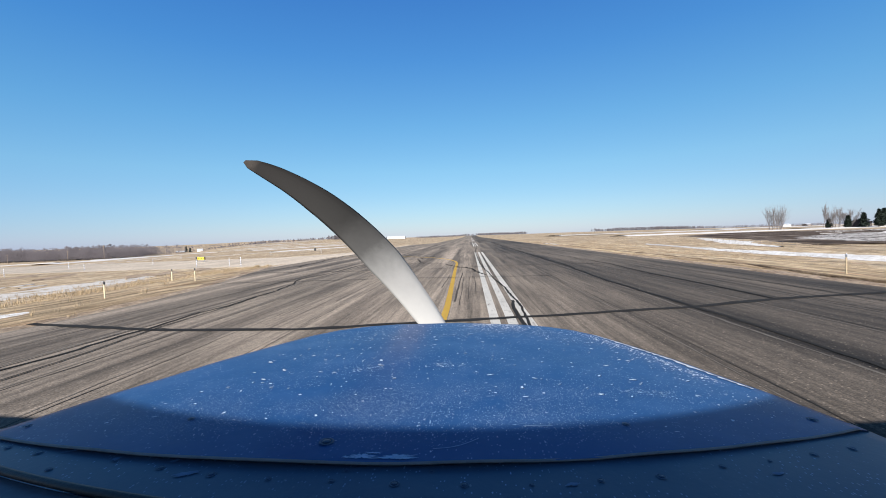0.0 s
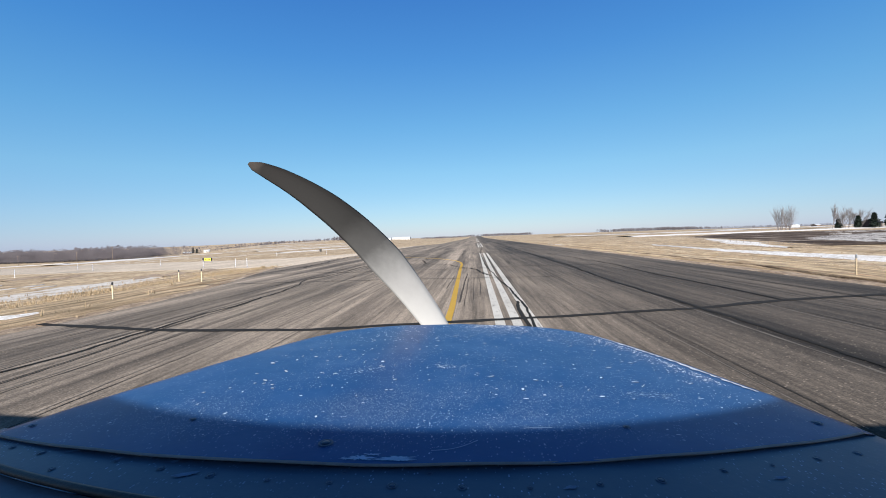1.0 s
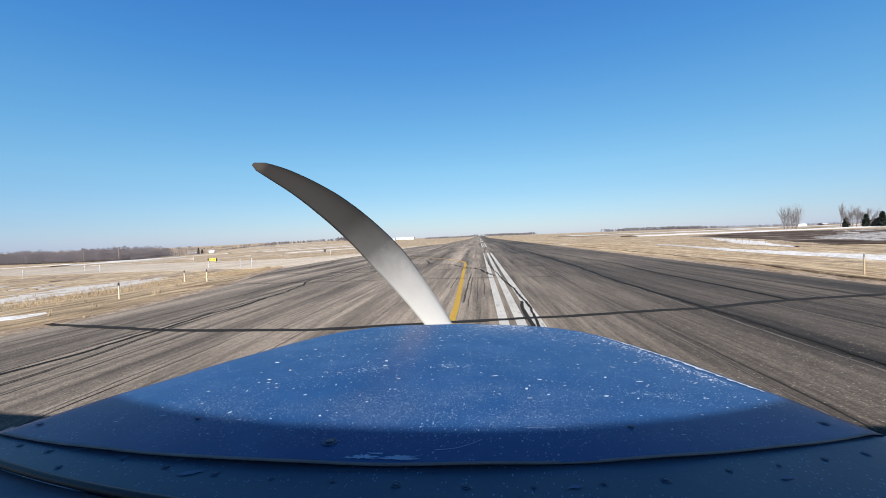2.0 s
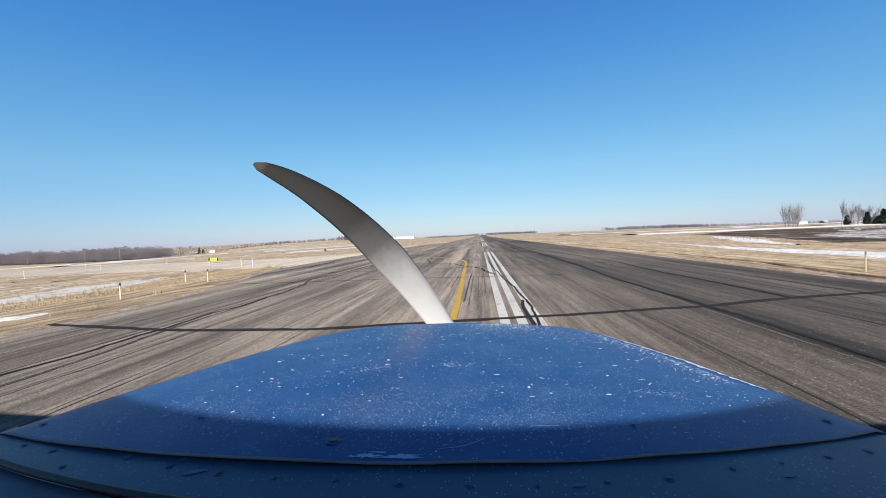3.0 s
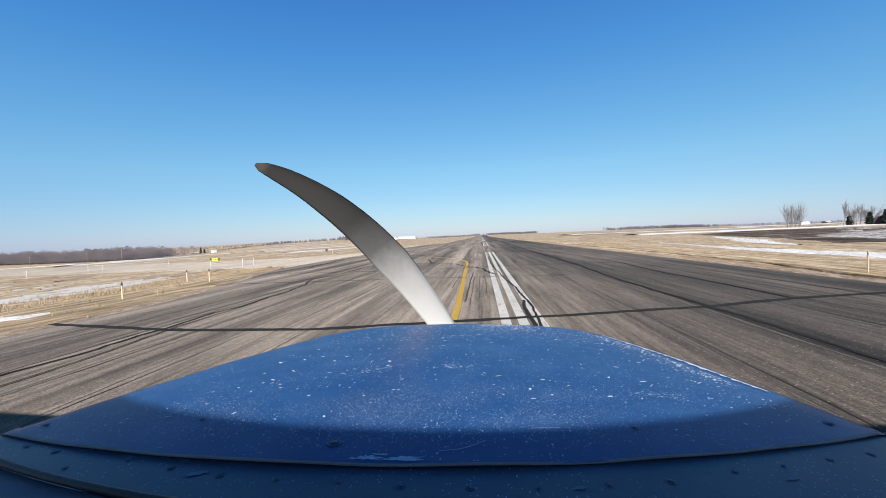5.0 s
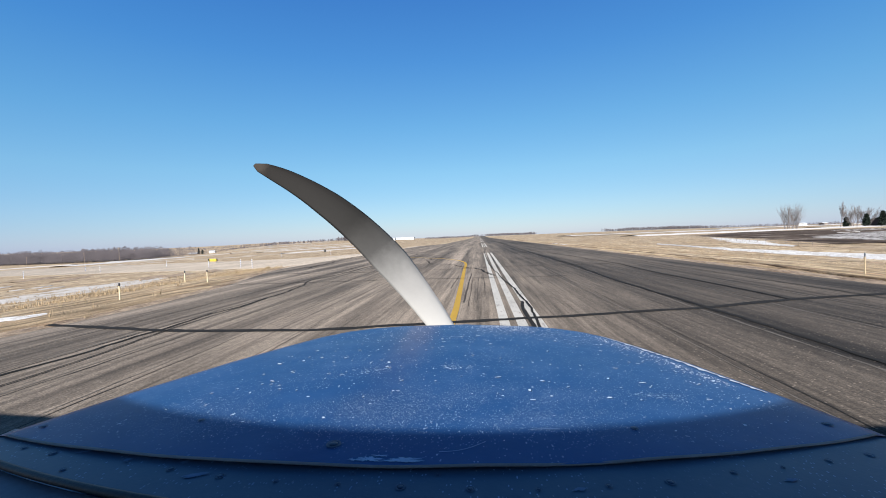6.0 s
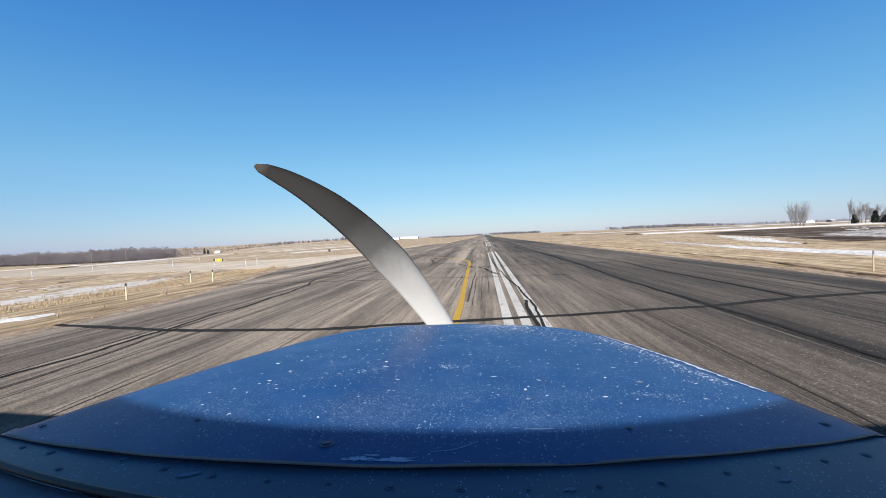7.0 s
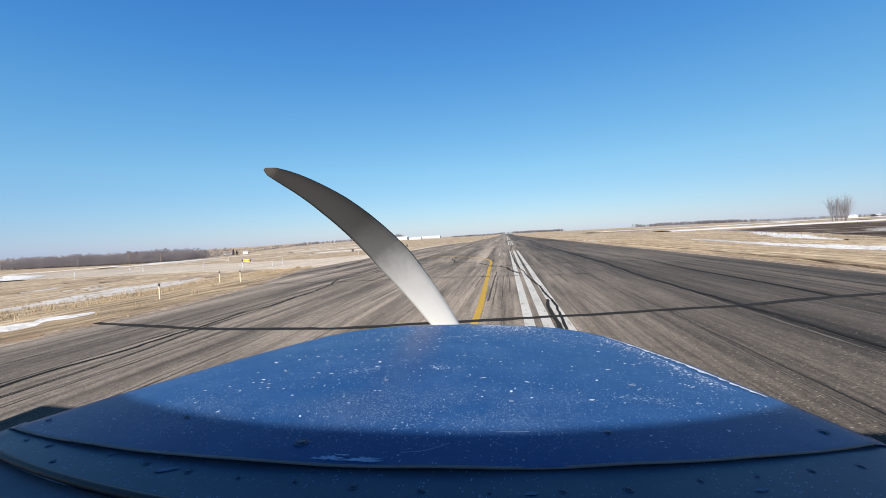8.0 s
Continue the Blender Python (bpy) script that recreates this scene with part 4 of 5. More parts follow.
def taxi_sign(x, y, turn):
    root = thing("taxiway_sign", (x, y, ground_z(x, y)), "yellow airfield sign box with black end and lettering", "sign", turn=turn)
    bm = box(bmesh.new(), (-0.12, 0, 0.75), (2.5, 0.30, 0.60), 0.03)
    part("case", bm, SIGN_BLACK, root, "black sign case")
    bm = box(bmesh.new(), (0.16, -0.16, 0.75), (1.9, 0.03, 0.54), 0.01)
    part("face", bm, SIGN_YELLOW, root, "yellow sign face")
    for k, (px, w) in enumerate(((-0.55, 0.3), (-0.15, 0.22), (0.25, 0.3), (0.72, 0.34))):
        bm = box(bmesh.new(), (px + 0.12, -0.18, 0.75), (w * 0.85, 0.012, 0.28), 0.004)
        part("lettering", bm, SIGN_BLACK, root, "black unreadable lettering")
    for px in (-1.0, 1.0):
        bm = bmesh.new()
        rod(bm, (px, 0, -0.2), (px, 0, 0.42), 0.04, 0.04, 8)
        part("leg", bm, STEEL, root)
    return root


taxi_sign(-58.8, 83.0, -14)

fence = thing("field_fence", (30, 40, -0.35), "low wire fence with wooden posts along the muddy lot", "fence")
fence_line = [(31.5 + 0.32 * d, 41 + d) for d in range(0, 84, 3)]
for x, y in fence_line:
    bm = bmesh.new()
    rod(bm, (x - 30, y - 40, -0.2), (x - 30, y - 40, 0.5), 0.022, 0.02, 6)
    part("post", bm, POLE_WOOD, fence)
for hgt in (0.25, 0.45):
    bm = bmesh.new()
    for a, b in zip(fence_line, fence_line[1:]):
        rod(bm, (a[0] - 30, a[1] - 40, hgt), (b[0] - 30, b[1] - 40, hgt), 0.008, 0.008, 4)
    part("wire", bm, STEEL, fence)


def utility_pole(x, y, tall, label, arm=True):
    root = thing("utility_pole", (x, y, ground_z(x, y)), label, "pole")
    bm = bmesh.new()
    rod(bm, (0, 0, -0.3), (0, 0, tall), 0.16, 0.11, 8)
    part("pole", bm, POLE_WOOD, root)
    if arm:
        bm = box(bmesh.new(), (0, 0, tall - 0.6), (2.2, 0.12, 0.14), 0.01)
        part("crossarm", bm, POLE_WOOD, root)


for x, y in ((-325, 300), (-378, 300), (-230, 235), (-300, 380)):
    utility_pole(x, y, 9, "weathered wooden utility pole in the fields")
utility_pole(252, 240, 17, "tall yard light pole behind the pines")
for x, y in ((-60, 150), (-48, 190)):
    root = thing("junction_box", (x, y, ground_z(x, y)), "small dark equipment box standing in grass", "box")
    part("case", box(bmesh.new(), (0, 0, 0.5), (0.7, 0.5, 1.0), 0.03), SIGN_BLACK, root)
    part("lid", box(bmesh.new(), (0, 0, 1.02), (0.78, 0.58, 0.06), 0.02), STEEL, root)


# ---- the aircraft the camera rides in, standing on the runway ----
def seat(p):
    """From the camera's own axes (right, ahead, up; metres) to the place."""
    return BASE @ Vector((p[0], p[2], -p[1]))


AXIS = -0.05  # the aircraft's centre line
aircraft = thing("light_aircraft", (AXIS, 0, 0), "small high-wing aircraft with weathered blue cowling on the runway", "aircraft")


def fix(verts):
    """Places in the world, as seen from the aircraft's base point."""
    return [seat(v) - Vector((AXIS, 0, 0)) for v in verts]


def table(v, pairs):
    for (a, fa), (b, fb) in zip(pairs, pairs[1:]):
        if v <= b:
            return fa + (fb - fa) * max(0.0, (v - a) / (b - a))
    return pairs[-1][1]


NOSE = 1.105
WIDE = ((0.28, 0.57), (0.5, 0.545), (0.62, 0.513), (0.7, 0.484), (0.8, 0.449), (0.92, 0.394), (1.0, 0.343), (1.04, 0.300), (1.07, 0.240), (1.09, 0.165), (1.105, 0.0))
SIDE_Z = ((0.28, -0.238), (0.5, -0.234), (0.7, -0.230), (0.92, -0.224), (1.02, -0.218), (1.105, -0.209))
TOP_Z = -0.208


def axis_x(y):
    return 0.11 * (y - 0.5)


def deck(u, y_edge, y):
    w = table(y_edge, WIDE)
    return (axis_x(y) + u * w, y, TOP_Z + (table(y_edge, SIDE_Z) - TOP_Z) * abs(u) ** 2.2)


def make_cowl():
    n, m = 44, 40
    verts, faces = [], []
    g = [1 - (1 - k / n) ** 1.7 for k in range(n + 1)]
    rim_l, rim_r = [], []
    for k in range(n + 1):
        ye = 0.5 + (NOSE - 0.5) * g[k]
        for i in range(m + 1):
            u = -1 + 2 * i / m
            y = 0.38 + 0.12 * u * u
            y += (NOSE - y) * g[k]
            verts.append(deck(u, ye, y))
        rim_l.append(k * (m + 1))
        rim_r.append(k * (m + 1) + m)
    for k in range(n):
        a, b = k * (m + 1), (k + 1) * (m + 1)
        faces += [(a + i, a + i + 1, b + i + 1, b + i) for i in range(m)]
    rim = rim_l + rim_r[::-1][1:]
    pts = [Vector(verts[i]) for i in rim]
    rings = [rim]
    r = 0.05
    for ang, drop in ((18, 0), (38, 0), (60, 0), (82, 0), (88, 0.12), (88, 0.30)):
        row = []
        for k, p in enumerate(pts):
            d = pts[min(k + 1, len(pts) - 1)] - pts[max(k - 1, 0)]
            out = Vector((-d.y, d.x, 0)).normalized()
            s, c = math.sin(radians(ang)), math.cos(radians(ang))
            row.append(len(verts))
            verts.append(tuple(p + out * (r * s + 0.1 * drop) + Vector((0, 0, -r * (1 - c) - drop))))
        rings.append(row)
    for a, b in zip(rings, rings[1:]):
        faces += [(a[k], a[k + 1], b[k + 1], b[k]) for k in range(len(a) - 1)]
    ob = mesh("cowling", fix(verts), faces, BLUE, aircraft, "weathered blue metal engine cowling speckled with pale chips", True)
    # the worn rear lip
    lip, lf = [], []
    for i in range(m + 1):
        u = -1 + 2 * i / m
        y = 0.38 + 0.12 * u * u
        p = Vector(deck(u, 0.5, y)) + Vector((0, 0, 0.002 * noise.noise((u * 5, 0.3, 0))))
        lip += [p + Vector((0, 0.0025, 0.0010)), p + Vector((0, -0.0010, 0.0007)), p + Vector((0, -0.0010, -0.0004)), p + Vector((0, 0.02, -0.012))]
    for i in range(m):
        lf += [(4 * i + j, 4 * i + j + 1, 4 * i + j + 5, 4 * i + j + 4) for j in range(3)]
    mesh("cowling_lip", fix(lip), lf, EDGE, aircraft, "worn grey edge of the cowling", True)
    return ob


make_cowl()


def rear_z(u):
    return -0.2118 - 0.0265 * abs(u) ** 2.2


def windshield_y(x):
    return 0.297 + (0.448 if x < 0.06 else 0.30) * (x - 0.06) ** 2


def make_rear_deck():
    m, verts, faces = 40, [], []
    for i in range(m + 1):
        u = -1 + 2 * i / m
        x = u * 0.565
        y0, y1 = windshield_y(x), 0.38 + 0.12 * u * u + 0.03
        for k in range(6):
            verts.append((x, y0 + (y1 - y0) * k / 5, rear_z(u)))
        verts.append((x * 1.0, y1, rear_z(u) - 0.03))
    for i in range(m):
        a, b = 7 * i, 7 * (i + 1)
        faces += [(a + k, b + k, b + k + 1, a + k + 1) for k in range(6)]
    for s in (0, m):
        base = len(verts)
        sg = -1 if s == 0 else 1
        for k in range(6):
            v = Vector(verts[7 * s + k])
            verts += [tuple(v + Vector((sg * 0.03, 0, -0.02))), tuple(v + Vector((sg * 0.045, 0, -0.3)))]
        for k in range(5):
            faces += [(7 * s + k, 7 * s + k + 1, base + 2 * k + 2, base + 2 * k), (base + 2 * k, base + 2 * k + 2, base + 2 * k + 3, base + 2 * k + 1)]
    mesh("rear_deck", fix(verts), faces, BLUE_DULL, aircraft, "dark blue riveted deck panel behind the cowling", True)
    # black seal along the foot of the windshield, and the frame behind it
    pts = fix([(-0.56 + 1.12 * k / 30, windshield_y(-0.56 + 1.12 * k / 30), rear_z((-0.56 + 1.12 * k / 30) / 0.565) + 0.002) for k in range(31)])
    tv, tf = [], []
    for p in pts:
        tv += [p + Vector((0, 0.0042 * math.cos(0.7854 * i), 0.0035 * math.sin(0.7854 * i))) for i in range(8)]
    for k in range(30):
        tf += [(8 * k + i, 8 * k + (i + 1) % 8, 8 * k + 8 + (i + 1) % 8, 8 * k + 8 + i) for i in range(8)]
    mesh("windshield_seal", tv, tf, BLACK, aircraft, "black rubber windshield seal", True)
    fv, ff = [], []
    for k in range(31):
        x = -0.56 + 1.12 * k / 30
        y = windshield_y(x)
        z = rear_z(x / 0.565)
        fv += [(x, y, z - 0.004), (x, y - 0.05, z - 0.004), (x, y - 0.16, z - 0.05), (x, y - 0.5, z - 0.10)]
    for k in range(30):
        ff += [(4 * k + j, 4 * k + j + 1, 4 * k + j + 5, 4 * k + j + 4) for j in range(3)]
    mesh("windshield_frame", fix(fv), ff, FRAME_GREY, aircraft, "grey-blue windshield frame", True)


make_rear_deck()


RIVET = plain("blue_painted_rivet", (0.020, 0.040, 0.078), 0.4, 0.2, 0.4, 90, 0.05)
RIVET_RING = plain("worn_paint_ring", (0.060, 0.088, 0.135), 0.6, 0.1, 0.6, 120, 0.1)


def rivet(x, y, z, r, name="rivet"):
    """A domed head in a shallow dimple whose rim is worn pale."""
    bm = bmesh.new()
    bmesh.ops.create_uvsphere(bm, u_segments=14, v_segments=8, radius=r, matrix=Matrix.Diagonal((1, 1, 0.22, 1)))
    ob = part(name, bm, RIVET, aircraft, smooth=True)
    ob.matrix_local = Matrix.Translation(fix([(x, y, z)])[0]) @ Euler((radians(-1.6), radians(2.2), 0)).to_matrix().to_4x4()
    bm = bmesh.new()
    rows = []
    for rr, up in ((1.2, 0.0001), (1.4, 0.0004), (1.75, 0.0001)):
        rows.append([bm.verts.new((r * rr * math.cos(6.2832 * i / 18) * (1 + 0.1 * noise.noise((i, x * 90, rr))), r * rr * math.sin(6.2832 * i / 18), up)) for i in range(18)])
    for a, b in zip(rows, rows[1:]):
        for i in range(18):
            bm.faces.new((a[i], a[(i + 1) % 18], b[(i + 1) % 18], b[i]))
    part("ring", bm, RIVET_RING, ob, "worn pale rim", True)
    return ob


RIVET_ROW = ((-0.483, 0.462), (-0.430, 0.442), (-0.383, 0.403), (-0.325, 0.411), (-0.268, 0.393), (-0.211, 0.377), (-0.154, 0.366), (-0.096, 0.360),
             (-0.039, 0.354), (0.023, 0.351), (0.083, 0.351), (0.148, 0.358), (0.208, 0.366), (0.282, 0.387), (0.343, 0.402), (0.409, 0.422), (0.475, 0.443))
for k, (x, y) in enumerate(RIVET_ROW):
    rivet(x, y, rear_z(x / 0.565) + 0.0006, 0.0021 + 0.0007 * math.sin(k * 1.7))
for x, y in ((-0.006, 0.373), (-0.086, 0.376)):
    rivet(x, y, rear_z(x / 0.565) + 0.0005, 0.0016)
for u, y, r in ((-0.20, 0.4255, 0.0046), (0.93, 0.521, 0.0036), (-0.965, 0.520, 0.0026), (-0.555, 0.500, 0.0024), (0.42, 0.470, 0.0024)):
    p = deck(u, max(0.5, y), y)
    rivet(p[0], p[1], p[2] + 0.0010, r, "cowl_fastener")


def make_chips():
    """Pale chips in the paint and the fine pitting between them, as thin irregular scabs."""
    rs = np.random.RandomState(12)
    chip, pit = ([], []), ([], [])
    for k in range(30000):
        y = rs.uniform(0.90, 1.08) if k < 650 else rs.uniform(0.44, 0.95)
        u = rs.uniform(-0.85, 0.95)
        if k > 29780:  # dusty rubs
            cx, cy = ((0.0, 0.70), (-0.31, 0.69), (0.62, 0.585))[k % 3]
            y, u = rs.normal(cy, 0.010), rs.normal(cx, 0.045)
        elif k > 29300:  # chips crowded along the right edge, adding to its painted highlight
            y = rs.uniform(0.66, 1.03)
            u = 0.995 - abs(rs.normal(0, 0.05))
        elif k > 28500:
            y, u = 1.085 - abs(rs.normal(0, 0.05)), rs.normal(0.42, 0.22)
        elif k > 1000:
            y = rs.normal(0.525, 0.05) if k % 4 else rs.uniform(0.45, 0.80)
            u = rs.normal(-0.05, 0.45)
        elif k > 850:
            u = 1 - abs(rs.normal(0, 0.12))
        if not 0.41 + 0.12 * u * u < y < 1.085 or abs(u) > 0.995:
            continue
        big = k <= 1000 or k > 28500
        if not big and rs.rand() > 0.35 + 1.1 * noise.fractal((u * 4.0, y * 9.0, 2.0), 0.8, 2.0, 3) + 0.3:
            continue
        ye = 0.5 + (NOSE - 0.5) * (y - 0.40) / (NOSE - 0.40)
        c = Vector(deck(u, max(0.5, min(ye, 1.09)), y)) + Vector((0, 0, 0.0008))
        a, b = (rs.gamma(1.6, 0.00036) + 0.0003, rs.gamma(1.6, 0.0005) + 0.0005) if big else (rs.gamma(1.5, 0.00010) + 0.00011, rs.gamma(1.5, 0.00017) + 0.00020)
        verts, faces = chip if (big and k < 29780) or k % 9 == 0 else pit
        n, base = 7, len(verts)
        turn = rs.uniform(-0.5, 0.5)
        for j in range(n):
            g = 6.283 * j / n
            rr = rs.uniform(0.5, 1.25)
            px, py = a * rr * math.cos(g) * 1.5, b * rr * math.sin(g)
            verts.append(c + Vector((px, py + turn * px, 0)))
        faces.append(tuple(range(base, base + n)))
    sheet("paint_speckle", fix(chip[0]), chip[1], CHIP, aircraft, "pale chips in the blue paint", False)["kind"] = "stuff"
    sheet("paint_pitting", fix(pit[0]), pit[1], PITTING, aircraft, "fine dusty pitting in the blue paint", False)["kind"] = "stuff"


CHIP = plain("pale_primer", (0.56, 0.61, 0.70), 0.7, 0, 0.25, 80, 0.1)
PITTING = plain("dusty_pitting", (0.27, 0.36, 0.49), 0.8, 0, 0.45, 70, 0.1)
make_chips()


def make_flakes():
    """Curled flakes of loose paint, each with a dark patch painted beside it as its shadow and pit."""
    rs = np.random.RandomState(5)
    fv, ff, pv, pf = [], [], [], []
    for k in range(120):
        y, u = rs.uniform(0.54, 1.0), rs.uniform(-0.8, 0.85)
        ye = 0.5 + (NOSE - 0.5) * (y - 0.40) / (NOSE - 0.40)
        c = Vector(deck(u, max(0.5, min(ye, 1.09)), y)) + Vector((0, 0, 0.0010))
        a, b, tilt = (0.0012 + rs.gamma(1.4, 0.0012)) * (0.6 + 0.5 * y), 0.0008 + rs.gamma(1.5, 0.0005), rs.uniform(-0.5, 0.7)
        n = 8
        for verts, faces, dx, dy, up, size in ((fv, ff, 0, 0, 0.0004, 1.0), (pv, pf, 0.0010, -0.0026, 0.0, 0.85)):
            base = len(verts)
            for j in range(n):
                g = 6.283 * j / n
                rr = rs.uniform(0.65, 1.2) * size
                px, py = a * rr * math.cos(g), b * rr * math.sin(g)
                verts.append(c + Vector((px + dx, py + dy + tilt * px, 0)))
            verts.append(c + Vector((dx, dy, up)))
            faces.extend((base + j, base + (j + 1) % n, base + n) for j in range(n))
    sheet("paint_flake", fix(fv), ff, CHIP, aircraft, "curled pale flakes of loose paint", False)["kind"] = "stuff"
    sheet("flake_shadow", fix(pv), pf, FLAKE_SHADOW, aircraft, "dark patches painted as shadow beside the flakes", False)["kind"] = "stuff"


# shadow tone for the patches beside the flakes
FLAKE_SHADOW = plain("dark_flake_shadow", (0.010, 0.024, 0.060), 0.7, 0, 0.3, 60, 0.1)
make_flakes()


def rim_highlight():
    """A pale strip laid along the cowling's right edge as its sunlit highlight, ragged in width."""
    verts, faces, n = [], [], 60
    for k in range(n + 1):
        ye = 0.64 + 0.36 * k / n
        y = 0.50 + (NOSE - 0.50) * (ye - 0.5) / (NOSE - 0.5)
        wide = 0.010 * math.sin(math.pi * min(1.0, 0.08 + 0.92 * k / n)) ** 0.7 * max(0.06, 0.5 + 1.6 * noise.noise((k * 0.53, 0.2, 4.0)))
        for f in (0.0, 0.5, 1.0):
            p = Vector(deck(1.0 - (1 - f) * wide / table(ye, WIDE), ye, y))
            verts.append(p + Vector((0.004 * f, 0.002 * f, 0.0010 - 0.001 * f)))
    for k in range(n):
        faces += [(3 * k + j, 3 * k + j + 1, 3 * k + j + 4, 3 * k + j + 3) for j in range(2)]
    mesh("rim_highlight", fix(verts), faces, LIT_EDGE, aircraft, "bright strip painted as the sunlit edge of the cowling", True)


# highlight on the right edge, put into the base colour
LIT_EDGE = plain("painted_lit_edge", (0.62, 0.64, 0.68), 0.5, 0, 0.3, 90, 0.1)
rim_highlight()


def scuff(x0, x1, y, wide, seed):
    verts, n = [], 72
    for k in range(n):
        g = 6.283 * k / n
        rr = max(0.15, 1 + 0.7 * noise.noise((math.cos(g) * 1.6, math.sin(g) * 1.6, seed)) + 1.0 * noise.noise((math.cos(g) * 7, math.sin(g) * 7, seed)))
        x, yy = (x0 + x1) / 2 + (x1 - x0) / 2 * math.cos(g) * rr, y + wide * math.sin(g) * rr
        verts.append((x, yy, deck((x - axis_x(yy)) / 0.545, 0.5, yy)[2] + 0.0006))
    sheet("paint_scuff", fix(verts), [tuple(range(n))], SCUFF, aircraft, "light blue scuffed patch in the paint", False)


def scratch(x0, y0, x1, y1, bow):
    verts, faces, n = [], [], 24
    for k in range(n + 1):
        f = k / n
        x, y = x0 + (x1 - x0) * f, y0 + (y1 - y0) * f + bow * math.sin(math.pi * f)
        z = deck((x - axis_x(y)) / 0.545, 0.5, y)[2] + 0.0005
        verts += [(x, y - 0.0004, z), (x, y + 0.0006, z)]
    faces = [(2 * k, 2 * k + 2, 2 * k + 3, 2 * k + 1) for k in range(n)]
    sheet("scratch", fix(verts), faces, SCUFF, aircraft, "fine pale scratch in the paint", False)


SCUFF = plain("scuffed_pale_blue", (0.24, 0.35, 0.50), 0.6, 0, 0.3, 60, 0.1)
scratch(-0.005, 0.408, 0.045, 0.430, -0.006)
scratch(0.10, 0.46, 0.135, 0.462, 0.001)
scuff(-0.060, -0.022, 0.3915, 0.0034, 1.0)
scuff(-0.046, -0.030, 0.3950, 0.0022, 7.5)
scuff(-0.086, -0.066, 0.3945, 0.0042, 4.0)
scuff(-0.094, -0.082, 0.3930, 0.0018, 9.2)
scuff(-0.072, -0.058, 0.4010, 0.0014, 11.3)


def deck_scuff(x, y, long, wide, seed):
    verts, n = [], 32
    for k in range(n):
        g = 6.283 * k / n
        rr = 1 + 0.6 * noise.noise((math.cos(g) * 1.6, math.sin(g) * 1.6, seed)) + 0.5 * noise.noise((math.cos(g) * 5, math.sin(g) * 5, seed))
        px = x + long * math.cos(g) * rr
        verts.append((px, y + wide * math.sin(g) * rr + 0.2 * (px - x), rear_z(px / 0.565) + 0.0007))
    sheet("paint_scuff", fix(verts), [tuple(range(n))], SCUFF_DULL, aircraft, "dull pale scuff in the navy paint", False)


SCUFF_DULL = plain("scuffed_navy", (0.115, 0.165, 0.245), 0.7, 0, 0.4, 90, 0.1)
for k, (x, y, long, wide) in enumerate(((-0.236, 0.380, 0.013, 0.0032), (-0.328, 0.416, 0.004, 0.0035), (-0.262, 0.405, 0.004, 0.0025), (-0.395, 0.440, 0.009, 0.0018), (0.12, 0.352, 0.006, 0.0025), (0.33, 0.378, 0.007, 0.002))):
    deck_scuff(x, y, long, wide, 10.0 + k)


# propeller, at rest
HUB = seat((0.082, 1.265, -0.374)) - Vector((AXIS, 0, 0))
RADIUS = 0.955


def blade_mesh(start):
    """One swept, twisted blade: rounded tip, thick root."""
    n, m = 36, 12
    verts, faces = [], []
    for k in range(n + 1):
        f = k / n
        r = 0.06 + (RADIUS - 0.06) * f
        ang = radians(start + 15 * (r / RADIUS) ** 1.6)
        chord = table(f, ((0, 0.075), (0.15, 0.100), (0.4, 0.122), (0.7, 0.095), (0.9, 0.062), (0.97, 0.042), (1.0, 0.012)))
        twist = radians(table(f, ((0, 58), (0.3, 44), (0.6, 27), (1.0, 17))))
        thick = table(f, ((0, 0.042), (0.3, 0.022), (1.0, 0.006)))
        out = Vector((-math.sin(ang), 0, math.cos(ang)))
        lead_dir = Vector((math.cos(ang), 0, math.sin(ang)))
        c_dir = lead_dir * math.cos(twist) + Vector((0, 1, 0)) * math.sin(twist)
        n_dir = c_dir.cross(out).normalized()
        for i in range(m):
            g = 6.283 * i / m
            verts.append(HUB + out * r + c_dir * (chord / 2 * math.cos(g)) + n_dir * (thick / 2 * math.sin(g) * (1 + 0.4 * math.cos(g))))
    for k in range(n):
        faces += [(k * m + i, k * m + (i + 1) % m, (k + 1) * m + (i + 1) % m, (k + 1) * m + i) for i in range(m)]
    faces += [tuple(range(m)), tuple(range(n * m, n * m + m))]
    return verts, faces


BLADE_METAL = blade_paint("propeller_blade_paint", HUB + Vector((AXIS, 0, 0)))
propeller = new("propeller")
propeller.parent = aircraft
tagged(propeller, "grey two-blade metal propeller standing still")
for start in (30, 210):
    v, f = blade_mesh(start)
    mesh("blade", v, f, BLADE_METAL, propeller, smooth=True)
bm = bmesh.new()
prev = None
for k in range(12):
    a = radians(90 * k / 11)
    rr, yy = 0.105 * math.cos(a) + 0.002, 0.30 * math.sin(a) - 0.05
    ring = [bm.verts.new(HUB + Vector((rr * math.cos(6.283 * i / 24), yy, rr * math.sin(6.283 * i / 24)))) for i in range(24)]
    if prev:
        for i in range(24):
            bm.faces.new((prev[i], prev[(i + 1) % 24], ring[(i + 1) % 24], ring[i]))
    else:
        bm.faces.new(ring)
    prev = ring
part("spinner", bm, WHITE_PAINT, propeller, "white spinner", True)


